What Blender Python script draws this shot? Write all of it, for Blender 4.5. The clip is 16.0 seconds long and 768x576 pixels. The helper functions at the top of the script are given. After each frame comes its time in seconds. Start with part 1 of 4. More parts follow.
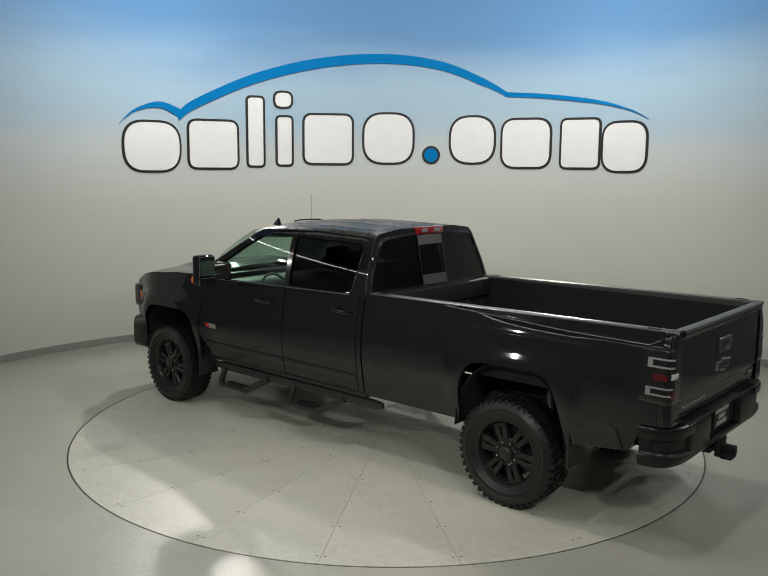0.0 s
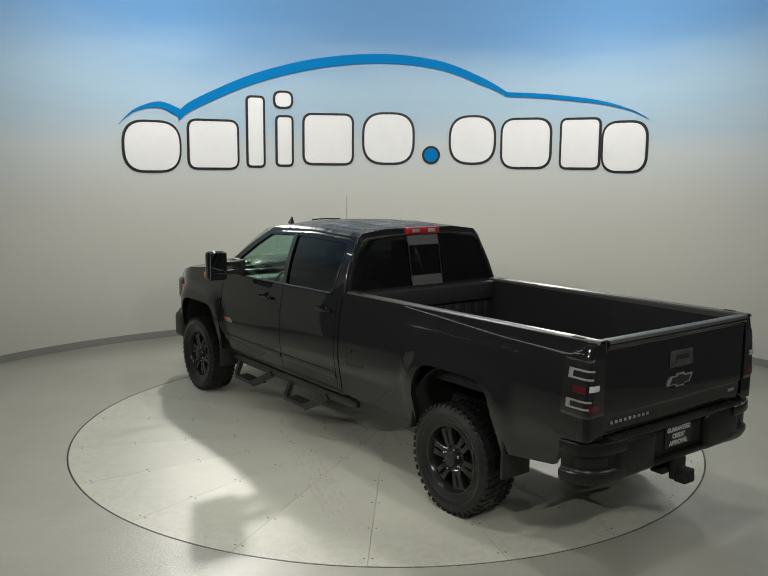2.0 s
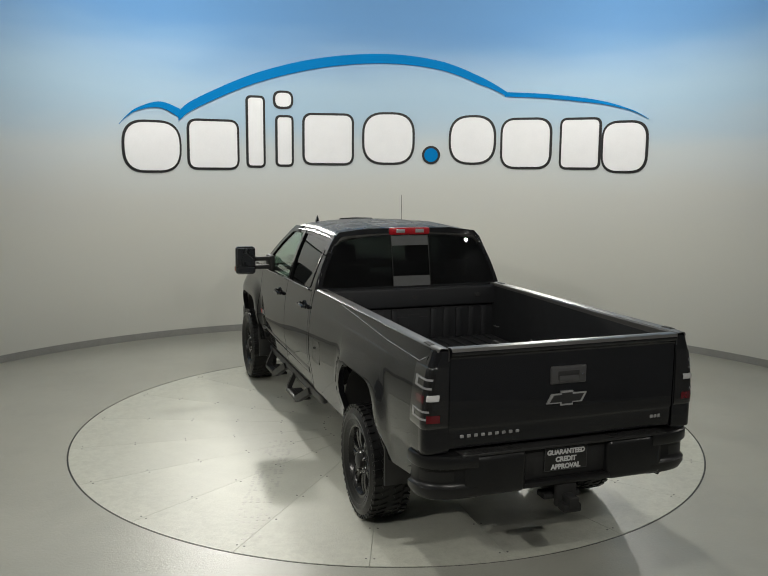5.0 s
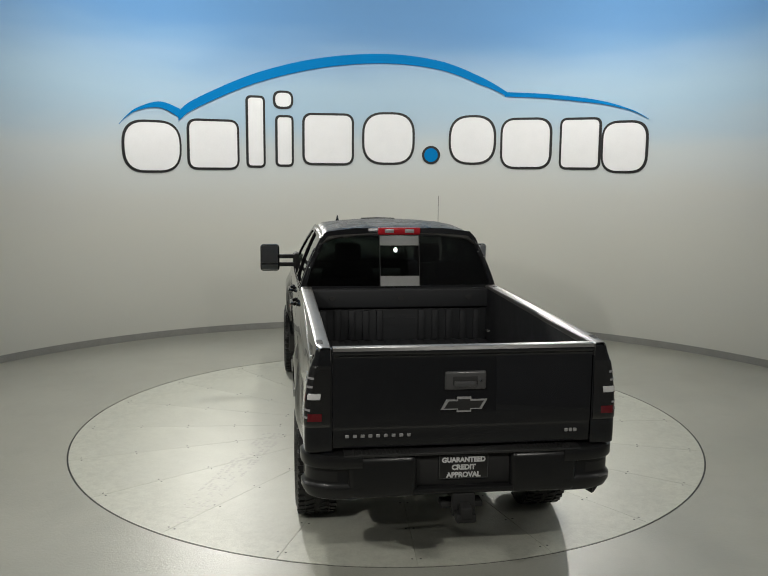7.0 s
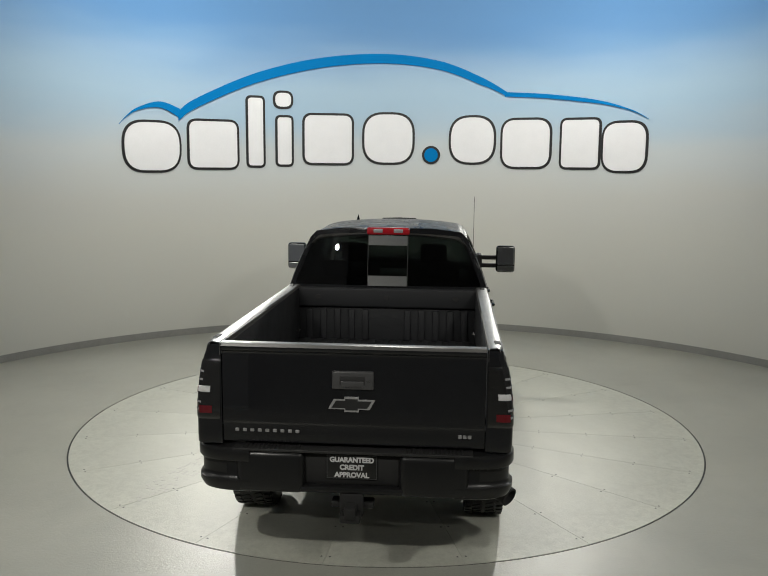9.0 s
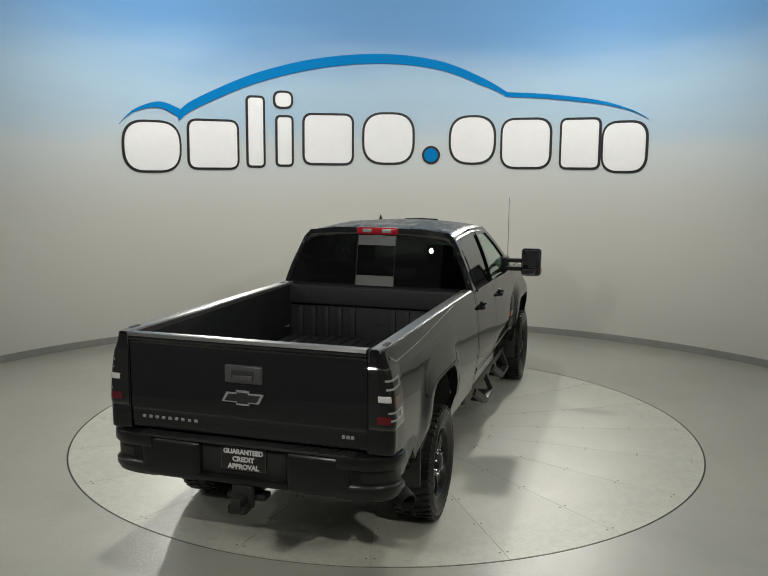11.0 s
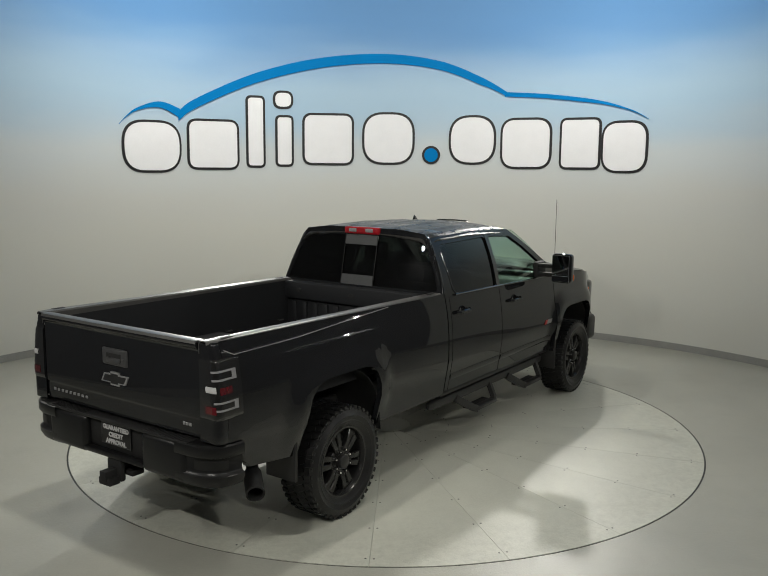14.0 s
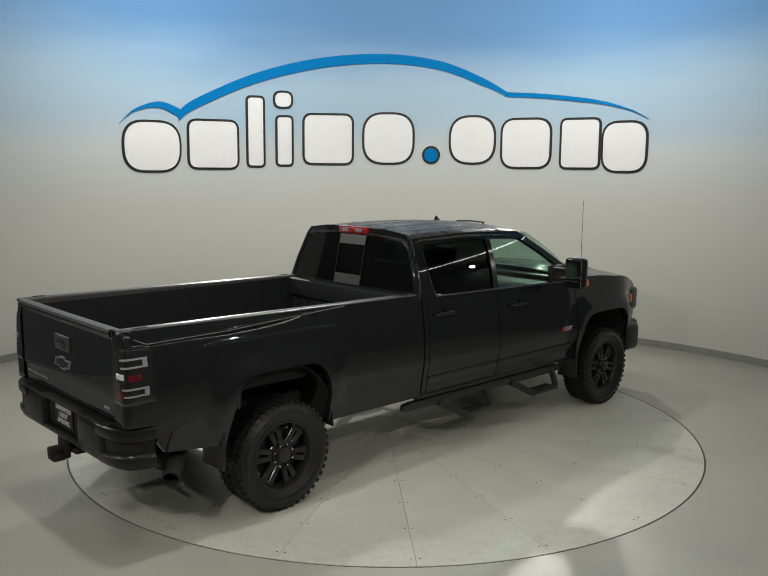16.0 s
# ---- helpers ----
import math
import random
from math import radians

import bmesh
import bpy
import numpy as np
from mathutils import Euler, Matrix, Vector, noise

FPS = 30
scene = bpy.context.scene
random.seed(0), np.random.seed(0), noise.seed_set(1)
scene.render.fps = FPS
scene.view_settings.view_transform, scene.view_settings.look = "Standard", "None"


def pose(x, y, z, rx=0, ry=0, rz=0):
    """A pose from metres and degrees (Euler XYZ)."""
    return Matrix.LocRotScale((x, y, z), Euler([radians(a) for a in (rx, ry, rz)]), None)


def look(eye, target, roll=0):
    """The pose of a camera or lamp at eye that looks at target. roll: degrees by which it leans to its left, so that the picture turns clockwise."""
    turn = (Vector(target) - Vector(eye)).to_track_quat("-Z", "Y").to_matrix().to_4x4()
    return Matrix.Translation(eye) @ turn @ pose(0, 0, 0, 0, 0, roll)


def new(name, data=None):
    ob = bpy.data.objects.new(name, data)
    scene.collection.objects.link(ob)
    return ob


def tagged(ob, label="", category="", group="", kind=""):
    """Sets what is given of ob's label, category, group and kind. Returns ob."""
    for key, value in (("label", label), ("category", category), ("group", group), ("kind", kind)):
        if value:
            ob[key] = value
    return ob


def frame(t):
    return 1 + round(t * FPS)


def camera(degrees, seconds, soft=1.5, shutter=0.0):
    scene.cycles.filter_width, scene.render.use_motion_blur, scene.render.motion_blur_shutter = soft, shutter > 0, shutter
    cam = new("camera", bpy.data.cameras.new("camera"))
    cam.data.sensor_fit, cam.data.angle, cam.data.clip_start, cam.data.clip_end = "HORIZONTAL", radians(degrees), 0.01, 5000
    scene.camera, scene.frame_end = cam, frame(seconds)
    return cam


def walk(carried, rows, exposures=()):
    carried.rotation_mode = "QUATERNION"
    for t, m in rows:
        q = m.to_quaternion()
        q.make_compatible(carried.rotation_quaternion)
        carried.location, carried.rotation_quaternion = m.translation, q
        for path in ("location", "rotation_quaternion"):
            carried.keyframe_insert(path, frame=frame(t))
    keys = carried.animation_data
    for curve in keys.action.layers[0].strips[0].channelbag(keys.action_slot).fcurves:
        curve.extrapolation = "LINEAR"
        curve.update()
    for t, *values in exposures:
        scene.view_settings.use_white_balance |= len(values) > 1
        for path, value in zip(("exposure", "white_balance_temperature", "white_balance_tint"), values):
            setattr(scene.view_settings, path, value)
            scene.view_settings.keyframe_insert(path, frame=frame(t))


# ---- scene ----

# ---------------------------------------------------------------- camera
EYE = (0.0, -7.914, 2.534)
cam = camera(50.15, 16.0, soft=1.1)
CAM_POSE = look(EYE, (EYE[0] - 0.00410417, EYE[1] + 0.98936733, EYE[2] - 0.14538031), 0.485)
walk(cam, [(0.0, CAM_POSE), (16.0, CAM_POSE)])

# ---------------------------------------------------------------- light
world = bpy.data.worlds.new("world")
scene.world = world
world.use_nodes = True
world.node_tree.nodes["Background"].inputs[0].default_value = (0.8, 0.9, 1.0, 1)
world.node_tree.nodes["Background"].inputs[1].default_value = 0.02
scene.view_settings.exposure = 0.68


def lamp(name, eye, target, size, power, colour=(1.0, 0.975, 0.90), spread=180):
    data = bpy.data.lights.new(name, "AREA")
    data.shape, data.size, data.energy, data.color = "DISK", size, power, colour
    data.spread = radians(spread)
    ob = new(name, data)
    ob.matrix_world = look(eye, target)
    return ob


# two strong spots high on the wall by the sign, three weak overhead fills and two sky fills added with no known lamp,
# and a ring of small spots on the booth wall
lamp("sign_lamp", (-2.48, 4.05, 3.52), (-0.7, -2.2, 0.0), 0.14, 32, spread=116)
lamp("sign_lamp", (2.50, 4.20, 3.66), (0.7, -2.0, 0.0), 0.14, 23, spread=116)
# overhead fills added to lift the shaded floor; no known source
lamp("ceiling_fill", (0.0, 2.2, 5.2), (0.0, -0.9, 0.0), 0.3, 27, spread=130)
lamp("deck_fill", (-1.4, -2.5, 5.3), (-1.2, -2.3, 0.0), 0.25, 13, spread=96)
lamp("deck_fill", (1.4, -2.5, 5.3), (1.0, -2.1, 0.0), 0.25, 8, spread=96)
# made-up pair that only brightens the upper wall's sky print
lamp("sky_fill", (-1.9, 0.4, 5.2), (-2.9, 4.7, 4.15), 0.35, 47, spread=120)
lamp("sky_fill", (1.9, 0.4, 5.2), (2.9, 4.7, 4.15), 0.35, 47, spread=120)
BOOTH_C, BOOTH_R = (0.044, -0.824), 5.947
for azimuth, height, size, power in ((80, 3.55, 0.08, 13), (-80, 3.55, 0.08, 15), (120, 3.36, 0.07, 8), (-120, 3.36, 0.07, 14), (163, 3.62, 0.08, 9), (-157, 3.60, 0.08, 11)):
    a = radians(azimuth)
    r = BOOTH_R - 0.1
    lamp("ring_spot", (BOOTH_C[0] + r * math.sin(a), BOOTH_C[1] + r * math.cos(a), height), (0.0, -0.6, 0.3), size, power, spread=84 if abs(azimuth) > 150 else 180)


# ---------------------------------------------------------------- materials
def nodes_of(name):
    m = bpy.data.materials.new(name)
    m.use_nodes = True
    nt = m.node_tree
    return m, nt, nt.nodes["Principled BSDF"]


def node(nt, kind, **inputs):
    n = nt.nodes.new(kind)
    for key, value in inputs.items():
        n.inputs[key.replace("_", " ")].default_value = value
    return n


def surface(name, colour, rough=0.5, metal=0.0, vary=0.15, scale=6.0, fine=60.0, bump=0.0, coat=0.0, spec=0.5, rvary=0.1):
    """A painted, moulded or cast surface with variation at two scales."""
    m, nt, p = nodes_of(name)
    link = nt.links.new
    tc = nt.nodes.new("ShaderNodeTexCoord")
    big = node(nt, "ShaderNodeTexNoise", Scale=scale, Detail=5.0, Roughness=0.6)
    small = node(nt, "ShaderNodeTexNoise", Scale=fine, Detail=3.0, Roughness=0.7)
    link(tc.outputs["Object"], big.inputs["Vector"])
    link(tc.outputs["Object"], small.inputs["Vector"])
    add = nt.nodes.new("ShaderNodeMath")
    add.operation = "ADD"
    link(big.outputs["Fac"], add.inputs[0])
    link(small.outputs["Fac"], add.inputs[1])
    ramp = nt.nodes.new("ShaderNodeMapRange")
    ramp.inputs["From Min"].default_value, ramp.inputs["From Max"].default_value = 0.6, 1.4
    ramp.inputs["To Min"].default_value, ramp.inputs["To Max"].default_value = 1 - vary, 1 + vary
    link(add.outputs[0], ramp.inputs["Value"])
    mul = nt.nodes.new("ShaderNodeVectorMath")
    mul.operation = "SCALE"
    mul.inputs[0].default_value = colour
    link(ramp.outputs[0], mul.inputs["Scale"])
    link(mul.outputs[0], p.inputs["Base Color"])
    rr = nt.nodes.new("ShaderNodeMapRange")
    rr.inputs["From Min"].default_value, rr.inputs["From Max"].default_value = 0.3, 0.7
    rr.inputs["To Min"].default_value, rr.inputs["To Max"].default_value = rough * (1 - rvary), rough * (1 + rvary)
    link(big.outputs["Fac"], rr.inputs["Value"])
    link(rr.outputs[0], p.inputs["Roughness"])
    p.inputs["Metallic"].default_value = metal
    p.inputs["Coat Weight"].default_value = coat
    p.inputs["Coat Roughness"].default_value = 0.03
    p.inputs["Specular IOR Level"].default_value = spec
    if bump:
        b = node(nt, "ShaderNodeBump", Strength=1.0, Distance=bump)
        link(small.outputs["Fac"], b.inputs["Height"])
        link(b.outputs[0], p.inputs["Normal"])
    return m


def glass(name, tint, rough=0.0):
    """A tinted pane: what passes through is tinted, the gloss follows Fresnel."""
    m, nt, p = nodes_of(name)
    nt.nodes.remove(p)
    out = nt.nodes["Material Output"]
    clear = nt.nodes.new("ShaderNodeBsdfTransparent")
    clear.inputs["Color"].default_value = (*tint, 1)
    gloss = nt.nodes.new("ShaderNodeBsdfGlossy")
    gloss.inputs["Roughness"].default_value = rough
    gloss.inputs["Color"].default_value = (1, 1, 1, 1)
    facing = node(nt, "ShaderNodeLayerWeight", Blend=0.5)
    power = nt.nodes.new("ShaderNodeMath")
    power.operation = "POWER"
    power.inputs[1].default_value = 5.0
    nt.links.new(facing.outputs["Facing"], power.inputs[0])
    fres = nt.nodes.new("ShaderNodeMath")
    fres.operation = "MULTIPLY_ADD"
    fres.inputs[1].default_value, fres.inputs[2].default_value = 0.95, 0.045
    nt.links.new(power.outputs[0], fres.inputs[0])
    mix = nt.nodes.new("ShaderNodeMixShader")
    nt.links.new(fres.outputs[0], mix.inputs[0])
    nt.links.new(clear.outputs[0], mix.inputs[1])
    nt.links.new(gloss.outputs[0], mix.inputs[2])
    nt.links.new(mix.outputs[0], out.inputs["Surface"])
    return m


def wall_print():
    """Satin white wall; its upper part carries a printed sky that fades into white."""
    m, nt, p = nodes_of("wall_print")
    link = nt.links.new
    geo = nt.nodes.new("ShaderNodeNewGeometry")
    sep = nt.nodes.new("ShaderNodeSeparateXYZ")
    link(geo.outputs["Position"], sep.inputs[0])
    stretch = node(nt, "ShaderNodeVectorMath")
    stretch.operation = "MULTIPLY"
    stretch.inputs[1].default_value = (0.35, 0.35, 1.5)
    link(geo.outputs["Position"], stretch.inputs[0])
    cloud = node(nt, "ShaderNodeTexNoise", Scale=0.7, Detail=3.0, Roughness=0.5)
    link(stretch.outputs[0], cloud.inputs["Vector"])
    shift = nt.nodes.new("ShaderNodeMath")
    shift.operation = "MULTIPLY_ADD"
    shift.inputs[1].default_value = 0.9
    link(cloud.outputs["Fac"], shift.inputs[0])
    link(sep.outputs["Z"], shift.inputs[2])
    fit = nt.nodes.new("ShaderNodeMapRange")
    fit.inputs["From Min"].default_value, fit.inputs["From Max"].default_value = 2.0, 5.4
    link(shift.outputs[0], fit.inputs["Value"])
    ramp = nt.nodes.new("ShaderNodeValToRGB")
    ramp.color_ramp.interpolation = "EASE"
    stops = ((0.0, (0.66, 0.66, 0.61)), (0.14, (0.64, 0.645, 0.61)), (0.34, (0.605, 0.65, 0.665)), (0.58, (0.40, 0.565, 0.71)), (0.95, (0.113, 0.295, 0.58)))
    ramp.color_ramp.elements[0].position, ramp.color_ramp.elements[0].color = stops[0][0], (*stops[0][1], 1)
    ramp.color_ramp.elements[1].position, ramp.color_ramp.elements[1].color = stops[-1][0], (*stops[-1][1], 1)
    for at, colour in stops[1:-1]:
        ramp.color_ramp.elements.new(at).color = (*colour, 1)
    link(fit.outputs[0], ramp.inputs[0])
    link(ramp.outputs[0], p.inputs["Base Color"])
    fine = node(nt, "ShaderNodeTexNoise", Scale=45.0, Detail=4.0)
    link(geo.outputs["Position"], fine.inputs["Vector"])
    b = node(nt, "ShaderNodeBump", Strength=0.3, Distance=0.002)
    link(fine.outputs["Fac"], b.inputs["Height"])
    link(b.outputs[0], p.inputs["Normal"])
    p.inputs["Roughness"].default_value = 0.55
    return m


def floor_material(name, colour, rough, seed, grime=0.0):
    """Sealed pale floor with faint scuffs, dust and blotches."""
    m, nt, p = nodes_of(name)
    link = nt.links.new
    tc = nt.nodes.new("ShaderNodeTexCoord")
    mapn = nt.nodes.new("ShaderNodeMapping")
    mapn.inputs["Location"].default_value = (seed, seed * 0.7, 0)
    link(tc.outputs["Object"], mapn.inputs["Vector"])
    big = node(nt, "ShaderNodeTexNoise", Scale=0.9, Detail=6.0, Roughness=0.62)
    small = node(nt, "ShaderNodeTexNoise", Scale=55.0, Detail=4.0, Roughness=0.7)
    stain = node(nt, "ShaderNodeTexNoise", Scale=2.6, Detail=8.0, Roughness=0.7, Distortion=0.8)
    for n in (big, small, stain):
        link(mapn.outputs[0], n.inputs["Vector"])
    mixa = nt.nodes.new("ShaderNodeMapRange")
    mixa.inputs["From Min"].default_value, mixa.inputs["From Max"].default_value = 0.3, 0.7
    mixa.inputs["To Min"].default_value, mixa.inputs["To Max"].default_value = 0.90, 1.06
    link(big.outputs["Fac"], mixa.inputs["Value"])
    mixb = nt.nodes.new("ShaderNodeMapRange")
    mixb.inputs["From Min"].default_value, mixb.inputs["From Max"].default_value = 0.5, 0.8
    mixb.inputs["To Min"].default_value, mixb.inputs["To Max"].default_value = 1.0, 0.93
    link(stain.outputs["Fac"], mixb.inputs["Value"])
    mixc = nt.nodes.new("ShaderNodeMapRange")
    mixc.inputs["From Min"].default_value, mixc.inputs["From Max"].default_value = 0.3, 0.7
    mixc.inputs["To Min"].default_value, mixc.inputs["To Max"].default_value = 0.97, 1.03
    link(small.outputs["Fac"], mixc.inputs["Value"])
    m1 = nt.nodes.new("ShaderNodeMath")
    m1.operation = "MULTIPLY"
    link(mixa.outputs[0], m1.inputs[0])
    link(mixb.outputs[0], m1.inputs[1])
    m2 = nt.nodes.new("ShaderNodeMath")
    m2.operation = "MULTIPLY"
    link(m1.outputs[0], m2.inputs[0])
    link(mixc.outputs[0], m2.inputs[1])
    sc = nt.nodes.new("ShaderNodeVectorMath")
    sc.operation = "SCALE"
    sc.inputs[0].default_value = colour
    level = m2.outputs[0]
    if grime:
        # mottled dirt that gathers towards the rim
        far = nt.nodes.new("ShaderNodeVectorMath")
        far.operation = "LENGTH"
        link(tc.outputs["Object"], far.inputs[0])
        near = nt.nodes.new("ShaderNodeMapRange")
        near.inputs["From Min"].default_value, near.inputs["From Max"].default_value = 2.0, 2.95
        link(far.outputs["Value"], near.inputs["Value"])
        spots = node(nt, "ShaderNodeTexNoise", Scale=14.0, Detail=8.0, Roughness=0.8)
        link(mapn.outputs[0], spots.inputs["Vector"])
        cut = nt.nodes.new("ShaderNodeMapRange")
        cut.inputs["From Min"].default_value, cut.inputs["From Max"].default_value = 0.42, 0.68
        link(spots.outputs["Fac"], cut.inputs["Value"])
        both = nt.nodes.new("ShaderNodeMath")
        both.operation = "MULTIPLY"
        link(near.outputs[0], both.inputs[0])
        link(cut.outputs[0], both.inputs[1])
        inv = nt.nodes.new("ShaderNodeMath")
        inv.operation = "MULTIPLY_ADD"
        inv.inputs[1].default_value, inv.inputs[2].default_value = -grime, 1.0
        link(both.outputs[0], inv.inputs[0])
        dirt = nt.nodes.new("ShaderNodeMath")
        dirt.operation = "MULTIPLY"
        link(inv.outputs[0], dirt.inputs[0])
        link(level, dirt.inputs[1])
        level = dirt.outputs[0]
    link(level, sc.inputs["Scale"])
    link(sc.outputs[0], p.inputs["Base Color"])
    rr = nt.nodes.new("ShaderNodeMapRange")
    rr.inputs["To Min"].default_value, rr.inputs["To Max"].default_value = rough * 0.9, rough * 1.1
    link(stain.outputs["Fac"], rr.inputs["Value"])
    link(rr.outputs[0], p.inputs["Roughness"])
    b = node(nt, "ShaderNodeBump", Strength=0.8, Distance=0.003)
    link(small.outputs["Fac"], b.inputs["Height"])
    link(b.outputs[0], p.inputs["Normal"])
    return m


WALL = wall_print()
FLOOR = floor_material("sealed_floor", (0.375, 0.375, 0.328), 0.29, 3.0)
PLATE = floor_material("turntable_plate", (0.52, 0.525, 0.455), 0.40, 11.0, 0.22)
MARK_GREY = surface("tread_dust", (0.48, 0.475, 0.43), 0.5)
BASE = surface("vinyl_base", (0.30, 0.30, 0.285), 0.5)
SATIN = surface("satin_grey_plastic", (0.050, 0.050, 0.051), 0.30, spec=0.5)
HEADLINER = surface("pale_headliner", (0.42, 0.42, 0.40), 0.8)
FLANK = surface("flank_wall_cloth", (0.165, 0.168, 0.176), 0.8, vary=0.08, scale=1.5)
STRIP = surface("strip_diffuser", (0.8, 0.8, 0.8), 0.5)
STRIP.node_tree.nodes["Principled BSDF"].inputs["Emission Color"].default_value = (1.0, 0.98, 0.94, 1)
STRIP.node_tree.nodes["Principled BSDF"].inputs["Emission Strength"].default_value = 9.0
ROOM_WALL = surface("room_wall", (0.18, 0.18, 0.178), 0.8)
ROOM_CEILING = surface("ceiling_paint", (0.28, 0.28, 0.27), 0.9)
PIT = surface("pit_shadow", (0.03, 0.03, 0.03), 0.9)
BUMPER = surface("bumper_plastic", (0.009, 0.0092, 0.0096), 0.32, spec=0.36)
PAINT = surface("black_paint", (0.0092, 0.0096, 0.0108), 0.03, vary=0.1, spec=0.5, rvary=0.3)
# black paint again, with the roof's reflected grey and dust in the base
ROOF = surface("roof_paint_sheen", (0.034, 0.033, 0.031), 0.30, vary=0.3, fine=180.0, spec=0.13, rvary=0.4)
DUSTY = surface("dusty_black_paint", (0.030, 0.030, 0.028), 0.20, vary=0.3, fine=220.0, spec=0.35, rvary=0.3)
PLASTIC = surface("black_plastic", (0.018, 0.018, 0.018), 0.38, bump=0.0003, fine=300.0, spec=0.4)
LINER = surface("bed_liner", (0.013, 0.0138, 0.0155), 0.60, bump=0.0005, fine=160.0, spec=0.25)
CAP = surface("rail_cap", (0.058, 0.057, 0.054), 0.34, vary=0.06, spec=0.5)
RUBBER = surface("tyre_rubber", (0.010, 0.0102, 0.0105), 0.36, bump=0.0010, fine=120.0, spec=0.35)
RIM = surface("black_rim", (0.013, 0.013, 0.013), 0.24, spec=0.32)
CHROME = surface("bright_chrome", (0.75, 0.75, 0.76), 0.12, metal=1.0, vary=0.04)
STEEL = surface("dull_steel", (0.10, 0.10, 0.10), 0.5, metal=0.8)
CHASSIS = surface("chassis_black", (0.016, 0.016, 0.016), 0.7, spec=0.3)
EDGE_GLINT = surface("edge_glint", (0.30, 0.30, 0.30), 0.3, metal=0.7)
BADGE_PALE = surface("badge_silver", (0.30, 0.30, 0.30), 0.35, metal=0.3)
BADGE_RED = surface("badge_red", (0.45, 0.02, 0.015), 0.35)
TRIM = surface("dark_bright_trim", (0.20, 0.20, 0.205), 0.14, metal=1.0, vary=0.05)
LENS_RED = surface("red_lens", (0.09, 0.005, 0.008), 0.12, coat=1.0)
LENS_BRAKE = surface("brake_lens", (0.34, 0.010, 0.016), 0.10, coat=1.0)
LENS_DARK = surface("smoked_lens", (0.012, 0.012, 0.012), 0.10, coat=0.6)
LENS_WHITE = surface("clear_lens", (0.50, 0.50, 0.50), 0.12, coat=1.0)
LENS_GREY = surface("grey_lens", (0.24, 0.24, 0.245), 0.2, coat=1.0)
LENS_AMBER = surface("amber_lens", (0.55, 0.11, 0.01), 0.15, coat=1.0)
CABIN = surface("cabin_trim", (0.11, 0.11, 0.105), 0.65)
SEAT = surface("black_leather", (0.075, 0.073, 0.07), 0.5, bump=0.001)
GLASS_DARK = glass("privacy_glass", (0.17, 0.185, 0.18))
GLASS_REAR = glass("rear_privacy_glass", (0.17, 0.18, 0.18))
GLASS_CLEAR = glass("door_glass", (0.72, 0.82, 0.77))
GLASS_SHIELD = glass("windscreen_glass", (0.84, 0.93, 0.88))
DOT_GREY = surface("slider_film", (0.055, 0.057, 0.058), 0.35)
MIRROR = surface("mirror_glass", (0.8, 0.82, 0.85), 0.02, metal=1.0, vary=0.02)
SIGN_WHITE = surface("sign_white", (0.90, 0.90, 0.92), 0.4, vary=0.03)
SIGN_BLACK = surface("sign_black", (0.012, 0.012, 0.014), 0.4)
SIGN_BLUE = surface("sign_blue", (0.0, 0.20, 0.53), 0.75, vary=0.04, spec=0.1)
PLATE_BLACK = surface("plate_black", (0.008, 0.008, 0.008), 0.4)
PLATE_WHITE = surface("plate_white", (0.5, 0.5, 0.5), 0.5)


# ---------------------------------------------------------------- mesh helpers
def part(name, bm, material, parent=None, label="", angle=32):
    """Links a bmesh as one mesh object under a thing or a part."""
    bmesh.ops.recalc_face_normals(bm, faces=bm.faces)
    me = bpy.data.meshes.new(name)
    bm.to_mesh(me)
    bm.free()
    me.materials.append(material)
    me.shade_smooth()
    me.set_sharp_from_angle(angle=radians(angle))
    ob = new(name, me)
    ob.parent = parent
    if label:
        tagged(ob, label)
    return ob


def box(x0, x1, y0, y1, z0, z1, bevel=0.0, seg=2, bm=None, m=None):
    """A bevelled block between two corners, optionally turned by m."""
    b = bmesh.new()
    bmesh.ops.create_cube(b, size=1.0)
    bmesh.ops.scale(b, verts=b.verts, vec=(abs(x1 - x0), abs(y1 - y0), abs(z1 - z0)))
    if bevel:
        bmesh.ops.bevel(b, geom=b.edges[:], offset=bevel, segments=seg, affect="EDGES", profile=0.5, clamp_overlap=True)
    bmesh.ops.translate(b, verts=b.verts, vec=((x0 + x1) / 2, (y0 + y1) / 2, (z0 + z1) / 2))
    if m is not None:
        bmesh.ops.transform(b, matrix=m, verts=b.verts)
    return merge(bm, b)


def merge(bm, b):
    if bm is None:
        return b
    me = bpy.data.meshes.new("t")
    b.to_mesh(me)
    b.free()
    bm.from_mesh(me)
    bpy.data.meshes.remove(me)
    return bm


def lathe(profile, n=48, m=None, bm=None, closed=False):
    """Turns (radius, along) points about the y axis."""
    b = bmesh.new()
    rings = []
    for i in range(n):
        a = 2 * math.pi * i / n
        rings.append([b.verts.new((r * math.cos(a), h, r * math.sin(a))) for r, h in profile])
    k = len(profile)
    for i in range(n):
        p, q = rings[i], rings[(i + 1) % n]
        for j in range(k if closed else k - 1):
            b.faces.new((p[j], p[(j + 1) % k], q[(j + 1) % k], q[j]))
    if not closed:
        for j in (0, k - 1):
            if profile[j][0] > 1e-5:
                b.faces.new([rings[i][j] for i in range(n)])
    bmesh.ops.remove_doubles(b, verts=b.verts, dist=1e-5)
    if m is not None:
        bmesh.ops.transform(b, matrix=m, verts=b.verts)
    return merge(bm, b)


